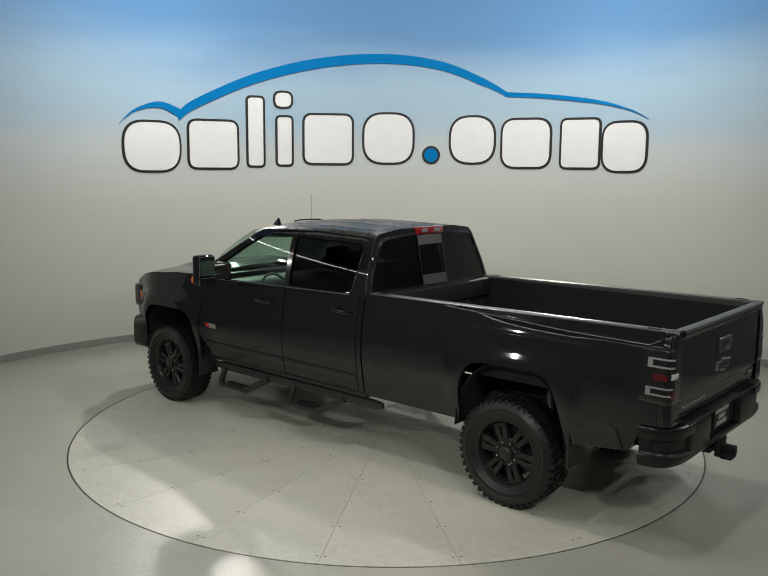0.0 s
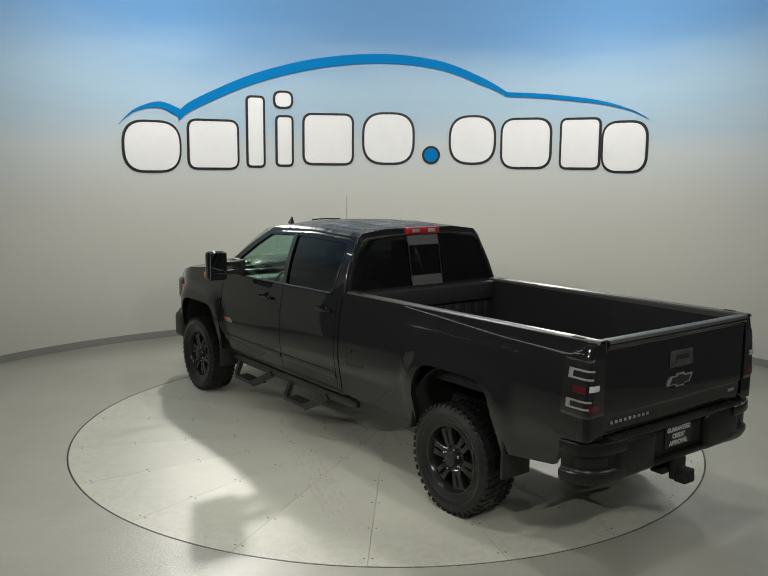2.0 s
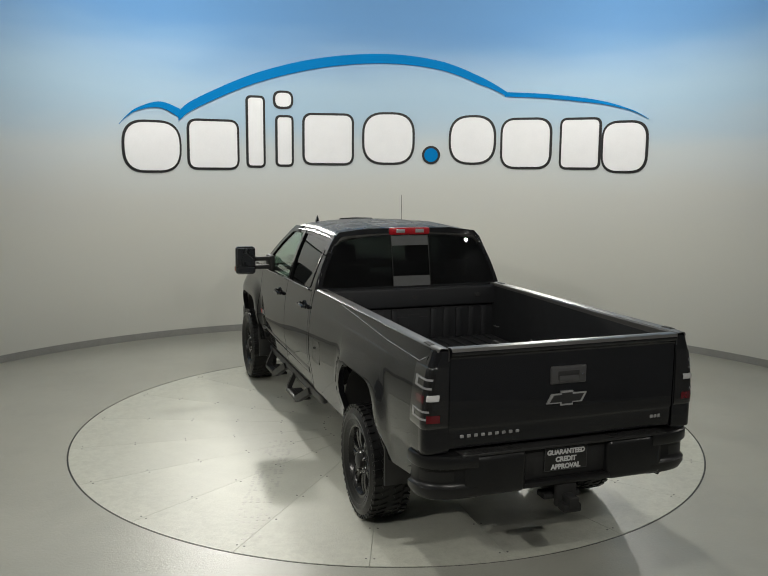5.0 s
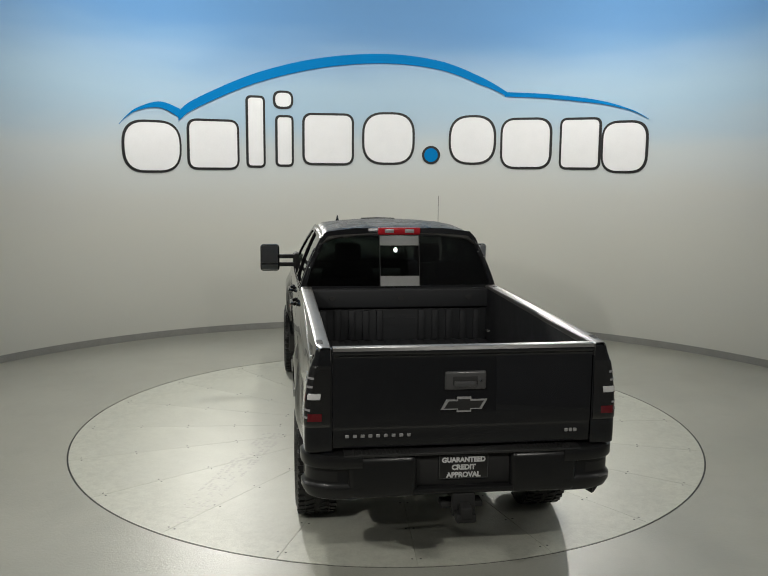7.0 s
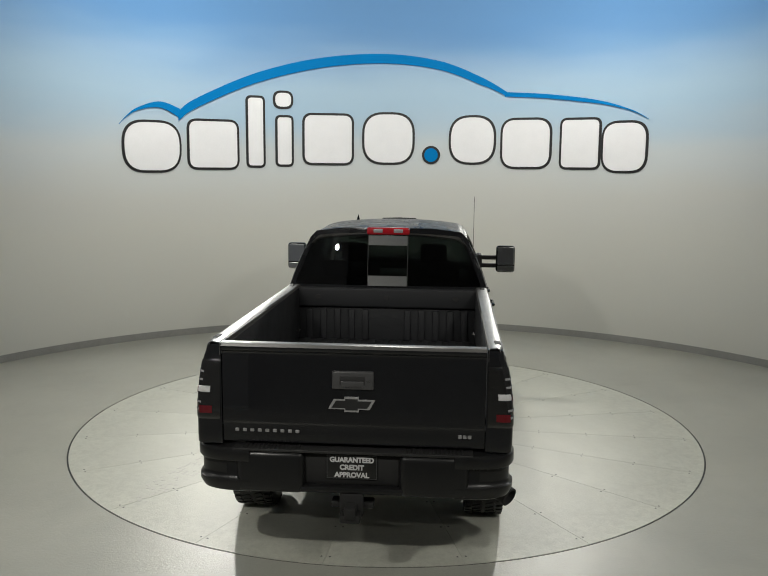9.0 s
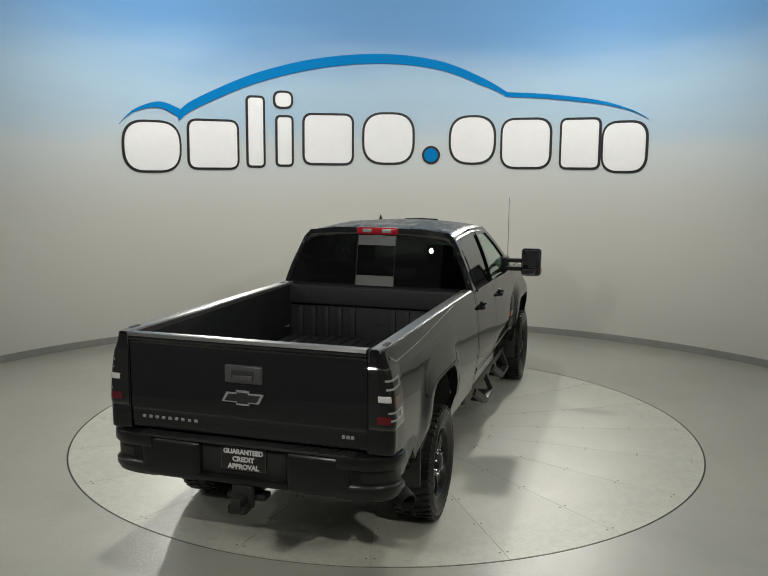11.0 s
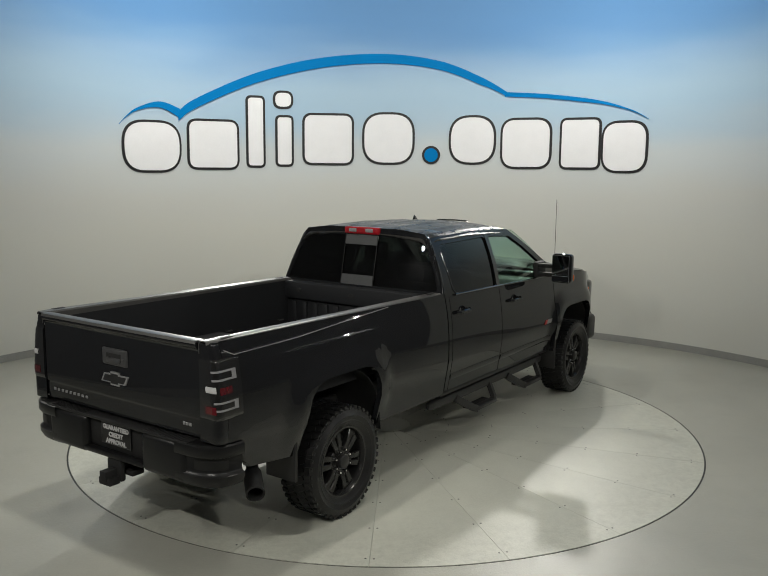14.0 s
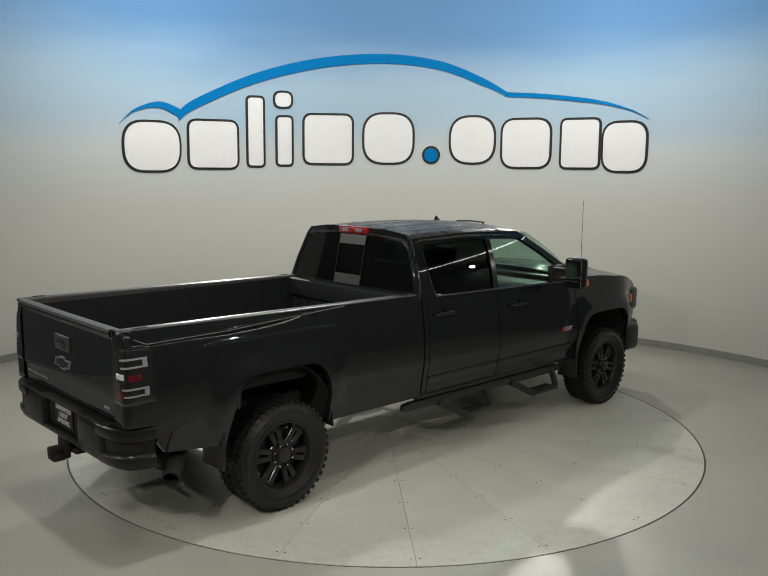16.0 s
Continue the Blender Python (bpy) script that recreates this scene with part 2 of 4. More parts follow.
def tube(points, radius, n=10, bm=None, square=False, taper=1.0):
    """A round or square bar along a polyline."""
    b = bmesh.new()
    pts = [Vector(p) for p in points]
    rings = []
    for i, p in enumerate(pts):
        d = (pts[min(i + 1, len(pts) - 1)] - pts[max(i - 1, 0)]).normalized()
        up = Vector((0, 0, 1)) if abs(d.z) < 0.9 else Vector((1, 0, 0))
        side = d.cross(up).normalized()
        up = side.cross(d)
        r = radius * (1 + (taper - 1) * i / (len(pts) - 1))
        if square:
            offs = [(r, r), (-r, r), (-r, -r), (r, -r)]
        else:
            offs = [(r * math.cos(2 * math.pi * k / n), r * math.sin(2 * math.pi * k / n)) for k in range(n)]
        rings.append([b.verts.new(p + side * u + up * v) for u, v in offs])
    for r0, r1 in zip(rings, rings[1:]):
        k = len(r0)
        for j in range(k):
            b.faces.new((r0[j], r0[(j + 1) % k], r1[(j + 1) % k], r1[j]))
    b.faces.new(rings[0])
    b.faces.new(rings[-1])
    return merge(bm, b)


def thicken(b, thick, core=Vector((0, 0, 0.9))):
    """Gives an open surface thickness on the side that faces the core of its thing."""
    b.normal_update()
    side = sum((core - v.co).dot(v.normal) for v in b.verts)
    step = thick if side > 0 else -thick
    faces, rim = b.faces[:], [e for e in b.edges if len(e.link_faces) == 1]
    twin = {v: b.verts.new(v.co + v.normal * step) for v in b.verts[:]}
    for f in faces:
        b.faces.new([twin[v] for v in reversed(f.verts)])
    for e in rim:
        u, v = e.verts
        b.faces.new((u, v, twin[v], twin[u]))


def sheet(rows, thick=0.0, bm=None):
    """A grid of points as a surface, given thickness where asked."""
    b = bmesh.new()
    vs = [[b.verts.new(p) for p in row] for row in rows]
    for r0, r1 in zip(vs, vs[1:]):
        for j in range(len(r0) - 1):
            try:
                b.faces.new((r0[j], r0[j + 1], r1[j + 1], r1[j]))
            except ValueError:
                pass
    bmesh.ops.remove_doubles(b, verts=b.verts, dist=1e-5)
    bmesh.ops.recalc_face_normals(b, faces=b.faces)
    if thick:
        thicken(b, abs(thick))
    return merge(bm, b)


def slab(outline, place, thick, holes=(), fine=0.0):
    """A flat outline (with holes) filled, mapped to space by place(u, v), and made thick along the mapped normal."""
    b = bmesh.new()
    edges = []
    for loop in (outline, *holes):
        vs = [b.verts.new((u, v, 0)) for u, v in loop]
        edges += [b.edges.new((vs[i], vs[(i + 1) % len(vs)])) for i in range(len(vs))]
    bmesh.ops.triangle_fill(b, use_beauty=True, use_dissolve=False, edges=edges)
    for _ in range(5 if fine else 0):
        long = [e for e in b.edges if e.calc_length() > fine]
        if long:
            bmesh.ops.subdivide_edges(b, edges=long, cuts=1)
            bmesh.ops.triangulate(b, faces=[f for f in b.faces if len(f.verts) > 3])
            bmesh.ops.beautify_fill(b, faces=b.faces[:], edges=[e for e in b.edges if len(e.link_faces) == 2])
    for v in b.verts:
        v.co = place(v.co.x, v.co.y)
    bmesh.ops.recalc_face_normals(b, faces=b.faces)
    thicken(b, thick)
    return b


def rounded(pts, r, n=5):
    """A polygon with its corners rounded."""
    out = []
    k = len(pts)
    for i in range(k):
        p, a, c = Vector(pts[i]), Vector(pts[i - 1]), Vector(pts[(i + 1) % k])
        d0, d1 = (a - p), (c - p)
        rr = min(r, d0.length * 0.45, d1.length * 0.45)
        s, e = p + d0.normalized() * rr, p + d1.normalized() * rr
        for j in range(n + 1):
            t = j / n
            q = s * (1 - t) ** 2 + p * 2 * t * (1 - t) + e * t * t
            out.append((q.x, q.y))
    return out


def lerp(x, pairs):
    """Piecewise-linear value at x."""
    return float(np.interp(x, [p[0] for p in pairs], [p[1] for p in pairs]))


def smooth(a, b, x):
    t = max(0.0, min(1.0, (x - a) / (b - a)))
    return t * t * (3 - 2 * t)


def span(a, b, n):
    return [a + (b - a) * i / (n - 1) for i in range(n)]


def letters(text, size, material, parent, m, name="lettering", depth=0.002, align="CENTER"):
    """Words in the built-in font as a mesh part."""
    cu = bpy.data.curves.new("t", "FONT")
    cu.body, cu.size, cu.extrude, cu.align_x, cu.offset = text, size, depth, align, 0.0020
    tmp = new("t", cu)
    bpy.context.view_layer.update()
    me = bpy.data.meshes.new_from_object(tmp.evaluated_get(bpy.context.evaluated_depsgraph_get()))
    bpy.data.objects.remove(tmp)
    me.transform(m)
    me.materials.clear()
    me.materials.append(material)
    ob = new(name, me)
    ob.parent = parent
    return ob


# ---------------------------------------------------------------- the booth
TABLE_R = 2.966
WALL_C, WALL_R, WALL_TOP = BOOTH_C, BOOTH_R, 5.45
ROOM = (-8.5, 8.7, -11.5, 7.0)


def build_floor():
    bm = bmesh.new()
    n = 160
    inner, outer = [], []
    x0, x1, y0, y1 = ROOM
    for i in range(n):
        a = 2 * math.pi * i / n
        c, s = math.cos(a), math.sin(a)
        inner.append(bm.verts.new(((TABLE_R + 0.015) * c, (TABLE_R + 0.015) * s, 0)))
        k = min((x1 if c > 0 else x0) / c if abs(c) > 1e-6 else 1e9, (y1 if s > 0 else y0) / s if abs(s) > 1e-6 else 1e9)
        outer.append(bm.verts.new((k * c, k * s, 0)))
    low = [bm.verts.new((v.co.x, v.co.y, -0.12)) for v in inner]
    for i in range(n):
        j = (i + 1) % n
        bm.faces.new((inner[i], inner[j], outer[j], outer[i]))
        bm.faces.new((inner[i], low[i], low[j], inner[j]))
    ob = part("floor", bm, FLOOR)
    tagged(ob, "pale grey sealed concrete floor with faint scuffs", "floor", kind="structure")
    pit = part("pit_floor", lathe([(0.0, -0.13), (TABLE_R + 0.2, -0.13), (TABLE_R + 0.2, -0.16), (0.0, -0.16)], 64, pose(0, 0, 0, 90)), PIT)
    tagged(pit, "dark pit floor below the turntable", "floor", kind="structure")


def arc_point(a, r, z):
    return (WALL_C[0] + r * math.sin(a), WALL_C[1] + r * math.cos(a), z)


def arc_wall(name, a0, a1, r, thick, z0, z1, material, n=72):
    bm = bmesh.new()
    cols = []
    for a in span(a0, a1, n):
        cols.append([bm.verts.new(arc_point(a, rr, z)) for rr, z in ((r, z0), (r, z1), (r + thick, z1), (r + thick, z0))])
    for p, q in zip(cols, cols[1:]):
        for j in range(4):
            bm.faces.new((p[j], p[(j + 1) % 4], q[(j + 1) % 4], q[j]))
    bm.faces.new(cols[0])
    bm.faces.new(cols[-1])
    return part(name, bm, material)


def build_room():
    a = radians(72)
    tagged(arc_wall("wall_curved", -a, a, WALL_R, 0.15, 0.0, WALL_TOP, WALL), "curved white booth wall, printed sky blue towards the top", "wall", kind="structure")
    tagged(arc_wall("baseboard", -a, a, WALL_R - 0.012, 0.010, 0.0, 0.098, BASE), "grey vinyl base strip along the curved wall", "baseboard", kind="structure")
    for k, s in ((1, -1), (2, 1)):
        a0, a1 = sorted((s * radians(72.05), s * radians(160)))
        tagged(arc_wall("wall_flank_%d" % k, a0, a1, WALL_R, 0.15, 0.0, 4.2, FLANK), "curved dark grey booth wall beside the entry", "wall", kind="structure")
        tagged(arc_wall("baseboard_flank_%d" % k, a0, a1, WALL_R - 0.012, 0.010, 0.0, 0.098, BASE), "grey vinyl base strip along the curved wall", "baseboard", kind="structure")
        b0, b1 = sorted((s * radians(66), s * radians(170)))
        strip = new("light_strip")
        tagged(strip, "thin white light strip along the top of the booth wall", "strip light", "light strips of the booth")
        part("diffuser", tube([arc_point(a, WALL_R - 0.05, 4.02) for a in span(b0, b1, 60)], 0.014, 8), STRIP, strip, "glowing white diffuser")
        part("channel", tube([arc_point(a, WALL_R - 0.022, 4.02) for a in span(b0, b1, 60)], 0.020, 4, square=True), STEEL, strip, "thin metal channel")
    x0, x1, y0, y1 = ROOM
    for name, b in (("wall_west", (x0 - 0.2, x0, y0, y1)), ("wall_east", (x1, x1 + 0.2, y0, y1)), ("wall_south", (x0, x1, y0 - 0.2, y0)), ("wall_north", (x0, x1, y1, y1 + 0.2))):
        tagged(part(name, box(*b, 0, WALL_TOP), ROOM_WALL), "plain grey wall round the booth", "wall", kind="structure")
    tagged(part("ceiling", box(x0 - 0.2, x1 + 0.2, y0 - 0.2, y1 + 0.2, WALL_TOP + 0.004, WALL_TOP + 0.15), ROOM_CEILING), "plain grey painted ceiling", "ceiling", kind="structure")


MARK = ((-0.15, 1.09), (-2.16, 1.80))


def build_turntable():
    table = new("turntable")
    tagged(table, "round pale turntable of wedge-shaped plates set flush in the floor", "turntable")
    hub = part("core", lathe([(0.0, -0.10), (TABLE_R - 0.05, -0.10), (TABLE_R - 0.05, -0.031), (0.0, -0.031)], 64, pose(0, 0, 0, 90)), CHASSIS, table)
    # dark ring added inside the open gap to give its shade
    part("gap_shade", lathe([(TABLE_R + 0.0008, -0.03), (TABLE_R + 0.0144, -0.03), (TABLE_R + 0.0144, -0.004), (TABLE_R + 0.0008, -0.004)], 160, pose(0, 0, 0, 90), closed=True), RUBBER, table, "dark ring standing in for the shaded gap round the turntable")
    gap = 0.0014
    # one wedge plate, shared by all twenty
    half = radians(9)
    bm = bmesh.new()
    r0 = 0.25
    arc = [(TABLE_R * math.cos(t), TABLE_R * math.sin(t)) for t in span(-half + gap / TABLE_R, half - gap / TABLE_R, 9)]
    loop = [(r0 * math.cos(half) , -r0 * math.sin(half) + gap)] + arc + [(r0 * math.cos(half), r0 * math.sin(half) - gap)]
    top = [bm.verts.new((x, y, 0.0)) for x, y in loop]
    low = [bm.verts.new((x, y, -0.03)) for x, y in loop]
    bm.faces.new(top)
    bm.faces.new(low)
    for i in range(len(loop)):
        bm.faces.new((top[i], top[(i + 1) % len(loop)], low[(i + 1) % len(loop)], low[i]))
    first = part("deck_plate", bm, PLATE, table)
    screw = part("screw", lathe([(0.0, 0.0016), (0.006, 0.0014), (0.008, 0.0), (0.0, -0.002)], 8, pose(0, 0, 0, 90)), STEEL, table)
    for i in range(20):
        a = radians(14.5 + 9 + 18 * i)
        ob = first if i == 0 else new("deck_plate", first.data)
        ob.parent = table
        ob.matrix_basis = pose(0, 0, 0, 0, 0, math.degrees(a))
        for r in (0.62, 1.05, 1.5, 1.95, 2.4, 2.86):
            for side in (-1, 1):
                s = new("screw", screw.data)
                s.parent = table
                t = a + radians(9)
                s.matrix_basis = pose(r * math.cos(t) - side * 0.028 * math.sin(t), r * math.sin(t) + side * 0.028 * math.cos(t), 0.0)
    bpy.data.objects.remove(screw)
    # faint tread marks of a tyre that rolled across the deck
    rng = random.Random(5)
    bm = bmesh.new()
    d = Vector((MARK[1][0] - MARK[0][0], MARK[1][1] - MARK[0][1], 0))
    side = Vector((-d.y, d.x, 0)).normalized()
    steps = int(d.length / 0.045)
    for i in range(steps):
        for lane in (-0.10, -0.055, 0.0, 0.05, 0.10):
            if rng.random() < 0.55:
                p = Vector((*MARK[0], 0)) + d * (i / steps) + side * (lane + rng.uniform(-0.006, 0.006))
                w, h = rng.uniform(0.008, 0.018), rng.uniform(0.010, 0.020)
                box(-h, h, -w, w, 0.0002, 0.0009, bm=bm, m=pose(p.x, p.y, 0, 0, 0, math.degrees(math.atan2(d.y, d.x)) + rng.uniform(-25, 25)))
    tagged(part("tread_dust", bm, MARK_GREY, table, "faint grey tyre tread marks"), kind="stuff")
    cap = part("centre_plate", lathe([(0.0, 0.0), (0.243, 0.0), (0.243, -0.03), (0.0, -0.03)], 40, pose(0, 0, 0, 90)), PLATE, table)
    return table


def build_sign():
    """Plain block shapes and a car-roof arc fixed on the curved wall; u runs along the wall, v is the height."""
    sign = new("wall_sign")
    tagged(sign, "white rounded block shapes with black edges under a blue car-roof arc", "sign")

    def at(depth):
        return lambda u, v: Vector(arc_point(u / WALL_R, WALL_R - depth, v))

    def curved(loop, depth, thick):
        return slab(loop, at(depth), thick)

    blocks = SIGN_BLOCKS
    for u0, u1, v0, v1, r in blocks:
        e = 0.036
        outer = rounded([(u0 - e, v0 - e), (u1 + e, v0 - e), (u1 + e, v1 + e), (u0 - e, v1 + e)], r + e, 8)
        inner = rounded([(u0, v0), (u1, v0), (u1, v1), (u0, v1)], r, 8)
        back = part("block_edge", curved(outer, 0.004, 0.012), SIGN_BLACK, sign, "black outline")
        part("block_face", curved(inner, 0.022, 0.012), SIGN_WHITE, back, "white face")
    u, v, r = SIGN_DOT
    ring = [(u + r * math.cos(t), v + r * math.sin(t)) for t in span(0, 2 * math.pi * 31 / 32, 32)]
    big = [(u + (r + 0.036) * math.cos(t), v + (r + 0.036) * math.sin(t)) for t in span(0, 2 * math.pi * 31 / 32, 32)]
    back = part("dot_edge", curved(big, 0.004, 0.012), SIGN_BLACK, sign, "black outline")
    part("dot_face", curved(ring, 0.022, 0.012), SIGN_BLUE, back, "blue round dot")

    def dense(pts, n=24):
        out = []
        for i in range(len(pts) - 1):
            p0, p1, p2, p3 = (Vector(pts[max(0, min(len(pts) - 1, i + k))]) for k in (-1, 0, 1, 2))
            for j in range(n):
                t = j / n
                out.append(0.5 * (2 * p1 + (p2 - p0) * t + (2 * p0 - 5 * p1 + 4 * p2 - p3) * t * t + (3 * p1 - p0 - 3 * p2 + p3) * t ** 3))
        return out + [Vector(pts[-1])]
    for k, line in enumerate(SIGN_ARCS):
        rows = []
        for p in dense(line):
            w = lerp(p.x, SIGN_WIDTH)
            rows.append([Vector(arc_point(p.x / WALL_R, WALL_R - 0.02 - 0.002 * k, p.y)), Vector(arc_point(p.x / WALL_R, WALL_R - 0.02 - 0.002 * k, p.y - w))])
        part("roof_arc", sheet(rows, -0.012), SIGN_BLUE, sign, "blue car-roof arc")
    return sign


SIGN_BLOCKS = (
    (-4.081, -3.275, 2.465, 3.143, 0.30),
    (-3.120, -2.401, 2.512, 3.188, 0.12),
    (-2.226, -2.000, 2.547, 3.556, 0.05),
    (-1.776, -1.563, 2.566, 3.277, 0.05),
    (-1.807, -1.566, 3.438, 3.642, 0.20),
    (-1.358, -0.624, 2.594, 3.321, 0.12),
    (-0.425, 0.327, 2.610, 3.348, 0.30),
    (0.931, 1.593, 2.621, 3.306, 0.30),
    (1.730, 2.448, 2.560, 3.262, 0.20),
    (2.633, 3.183, 2.559, 3.250, 0.08),
    (3.257, 3.873, 2.514, 3.194, 0.22),
)
SIGN_DOT = (0.622, 2.730, 0.106)
SIGN_ARCS = (
    ((-4.151, 3.109), (-3.913, 3.322), (-3.556, 3.441), (-3.249, 3.352)),
    ((-3.279, 3.312), (-3.012, 3.510), (-2.111, 3.916), (-1.132, 4.177), (-0.134, 4.260), (0.736, 4.155), (1.389, 3.902), (1.775, 3.684)),
    ((1.745, 3.679), (2.408, 3.634), (3.141, 3.529), (3.637, 3.381), (3.904, 3.242)),
)
SIGN_WIDTH = ((-4.101, 0.008), (-3.507, 0.093), (-3.229, 0.137), (-1.508, 0.152), (-0.124, 0.142), (0.964, 0.127), (1.359, 0.118), (1.755, 0.067), (2.943, 0.059), (3.855, 0.008))

build_floor()
build_room()
build_sign()
turntable = build_turntable()


# ---------------------------------------------------------------- the pickup truck (x forward, y to its left)
AXLE_R, AXLE_F, WHEEL_Z, WHEEL_R = -1.98, 2.28, 0.415, 0.415


CREASE = ((-3.2, 1.395), (-3.02, 1.399), (-2.44, 1.407), (-1.73, 1.445), (-1.2, 1.47))


def flare(x, z):
    """How far the wheel arches swell outwards."""
    out = 0.0
    for xa, w in ((AXLE_R, 0.56), (AXLE_F + 0.03, 0.58)):
        d = ((abs(x - xa) / w) ** 5 + (max(0.0, z - 0.3) / 0.84) ** 5) ** 0.2
        out = max(out, 1 - smooth(0.93, 1.13, d))
    return out * (smooth(0.60, 0.86, z) if x < 0 else 1.0)


def half_width(x, z):
    """Half the body's width: tumblehome above the shoulder, tuck-in at the sill, swollen arches."""
    y = 0.945
    y += 0.010 - 0.010 * smooth(0.95, 0.6, z)
    y -= 0.13 * max(0.0, 0.875 - z)
    y -= 0.27 * max(0.0, z - 1.0) ** 2
    y += (0.035 if x < 0 else 0.050) * flare(x, z)
    if x < -0.5:
        crest = lerp(x, CREASE) + 0.5 * max(0.0, -3.03 - x)
        y -= 0.007 * smooth(-0.9, -2.2, x) * smooth(crest - 0.012, crest + 0.012, z)
        y += 0.007 * smooth(-2.75, -2.45, x) * smooth(-1.1, -1.8, x) * smooth(1.347, 1.326, z) * smooth(1.05, 1.30, z)
        y -= 0.008 * smooth(-3.0, -3.22, x) + 0.014 * smooth(-3.14, -3.215, x) ** 2
    if x > 2.5:
        y -= 0.16 * smooth(2.5, 3.25, x) ** 1.6
    return y


def arch(x):
    """Height of the wheel-arch opening over x, 0 away from the wheels."""
    top = 0.0
    for xa, w, h in ((AXLE_R, 0.47, 1.085), (AXLE_F + 0.03, 0.50, 1.03)):
        q = abs(x - xa) / w
        if q < 1:
            top = max(top, 0.25 + (h - 0.25) * (1 - q ** 6) ** (1 / 3.0))
    return top


def stations(x0, x1, step=0.05):
    """x stations, closer together at the ends of the wheel arches."""
    xs = set(span(x0, x1, max(2, int((x1 - x0) / step) + 1)))
    for xa, w in ((AXLE_R, 0.47), (AXLE_F + 0.03, 0.50)):
        for q in (0.999, 0.995, 0.985, 0.97, 0.94, 0.9, 0.85, 0.8):
            for s in (-1, 1):
                if x0 < xa + s * q * w < x1:
                    xs.add(xa + s * q * w)
        for s in (-1, 1):
            if x0 < xa + s * 1.0005 * w < x1:
                xs.add(xa + s * 1.0005 * w)
    return sorted(xs)


def side_panel(x0, x1, sill, top, s, nz=22, thick=0.045, lean=None):
    """A pressed body panel of one side; sill and top are heights over x. lean shifts an end edge with height."""
    rows = []
    for x in stations(x0, x1):
        zb, zt = max(sill(x), arch(x)), top(x)
        col = []
        if x < -0.5:
            crest = min(zt - 0.022, lerp(x, CREASE) + 0.5 * max(0.0, -3.03 - x))
            levels = span(zb, 1.318, nz - 12) + [1.326, 1.331, 1.336, 1.341, 1.348] + span(crest - 0.006, crest + 0.012, 4) + span(min(zt - 0.008, crest + 0.018), zt, 3)
        else:
            levels = span(zb, zt, nz)
        for z in levels:
            xx = x + (lean(x, z) if lean else 0.0)
            col.append((xx, s * half_width(xx, z), z))
        rows.append(col)
    b = bmesh.new()
    vs = [[b.verts.new(p) for p in row] for row in rows]
    for r0, r1 in zip(vs, vs[1:]):
        for j in range(nz - 1):
            b.faces.new((r0[j], r0[j + 1], r1[j + 1], r1[j]))
    # the panel's turned-in edge all round
    edges = [e for e in b.edges if len(e.link_faces) == 1]
    ret = bmesh.ops.extrude_edge_only(b, edges=edges)
    for v in [g for g in ret["geom"] if isinstance(g, bmesh.types.BMVert)]:
        v.co.y -= s * thick
    return b


def corner_point(s, f, z, x0=-3.005, d=0.0):
    """A point round the bed's rear corner: f 0 to 1 along the flank from x0, 1 to 2 round the corner, 2 to 3 along the rear; d is inset."""
    yf, xr = half_width(-3.06, z) - 0.002, -3.203
    a, b, e = 0.055, 0.060, 2 / 2.6
    if f <= 1:
        x, y, nx, ny = x0 + (xr + a - x0) * f, yf, 0.0, 1.0
    elif f >= 2:
        x, y, nx, ny = xr, yf - b + (0.790 - yf + b) * (f - 2), -1.0, 0.0
    else:
        g = (f - 1) * math.pi / 2
        c, q = max(1e-6, math.cos(g)), max(1e-6, math.sin(g))
        x, y = xr + a - a * q ** e, yf - b + b * c ** e
        nx, ny = -(q ** (2 - e)) / a, c ** (2 - e) / b
        k = math.hypot(nx, ny)
        nx, ny = nx / k, ny / k
    return (x - nx * d, s * (y - ny * d), z)


def corner(s, profile, x0, f1=3.0):
    """A shell round the bed's rear corner; the profile is (inset, height)."""
    fs = [0.0, 0.5] + span(1.0, 2.0, 12) + span(2.0 + (f1 - 2) / 4, f1, 4)
    return sheet([[corner_point(s, f, z, x0, d) for d, z in profile] for f in fs], 0.004)


def glass_y(z):
    """Half-width of the greenhouse over height."""
    d = z - 1.38
    return 0.912 - 0.235 * d - 0.305 * d * d


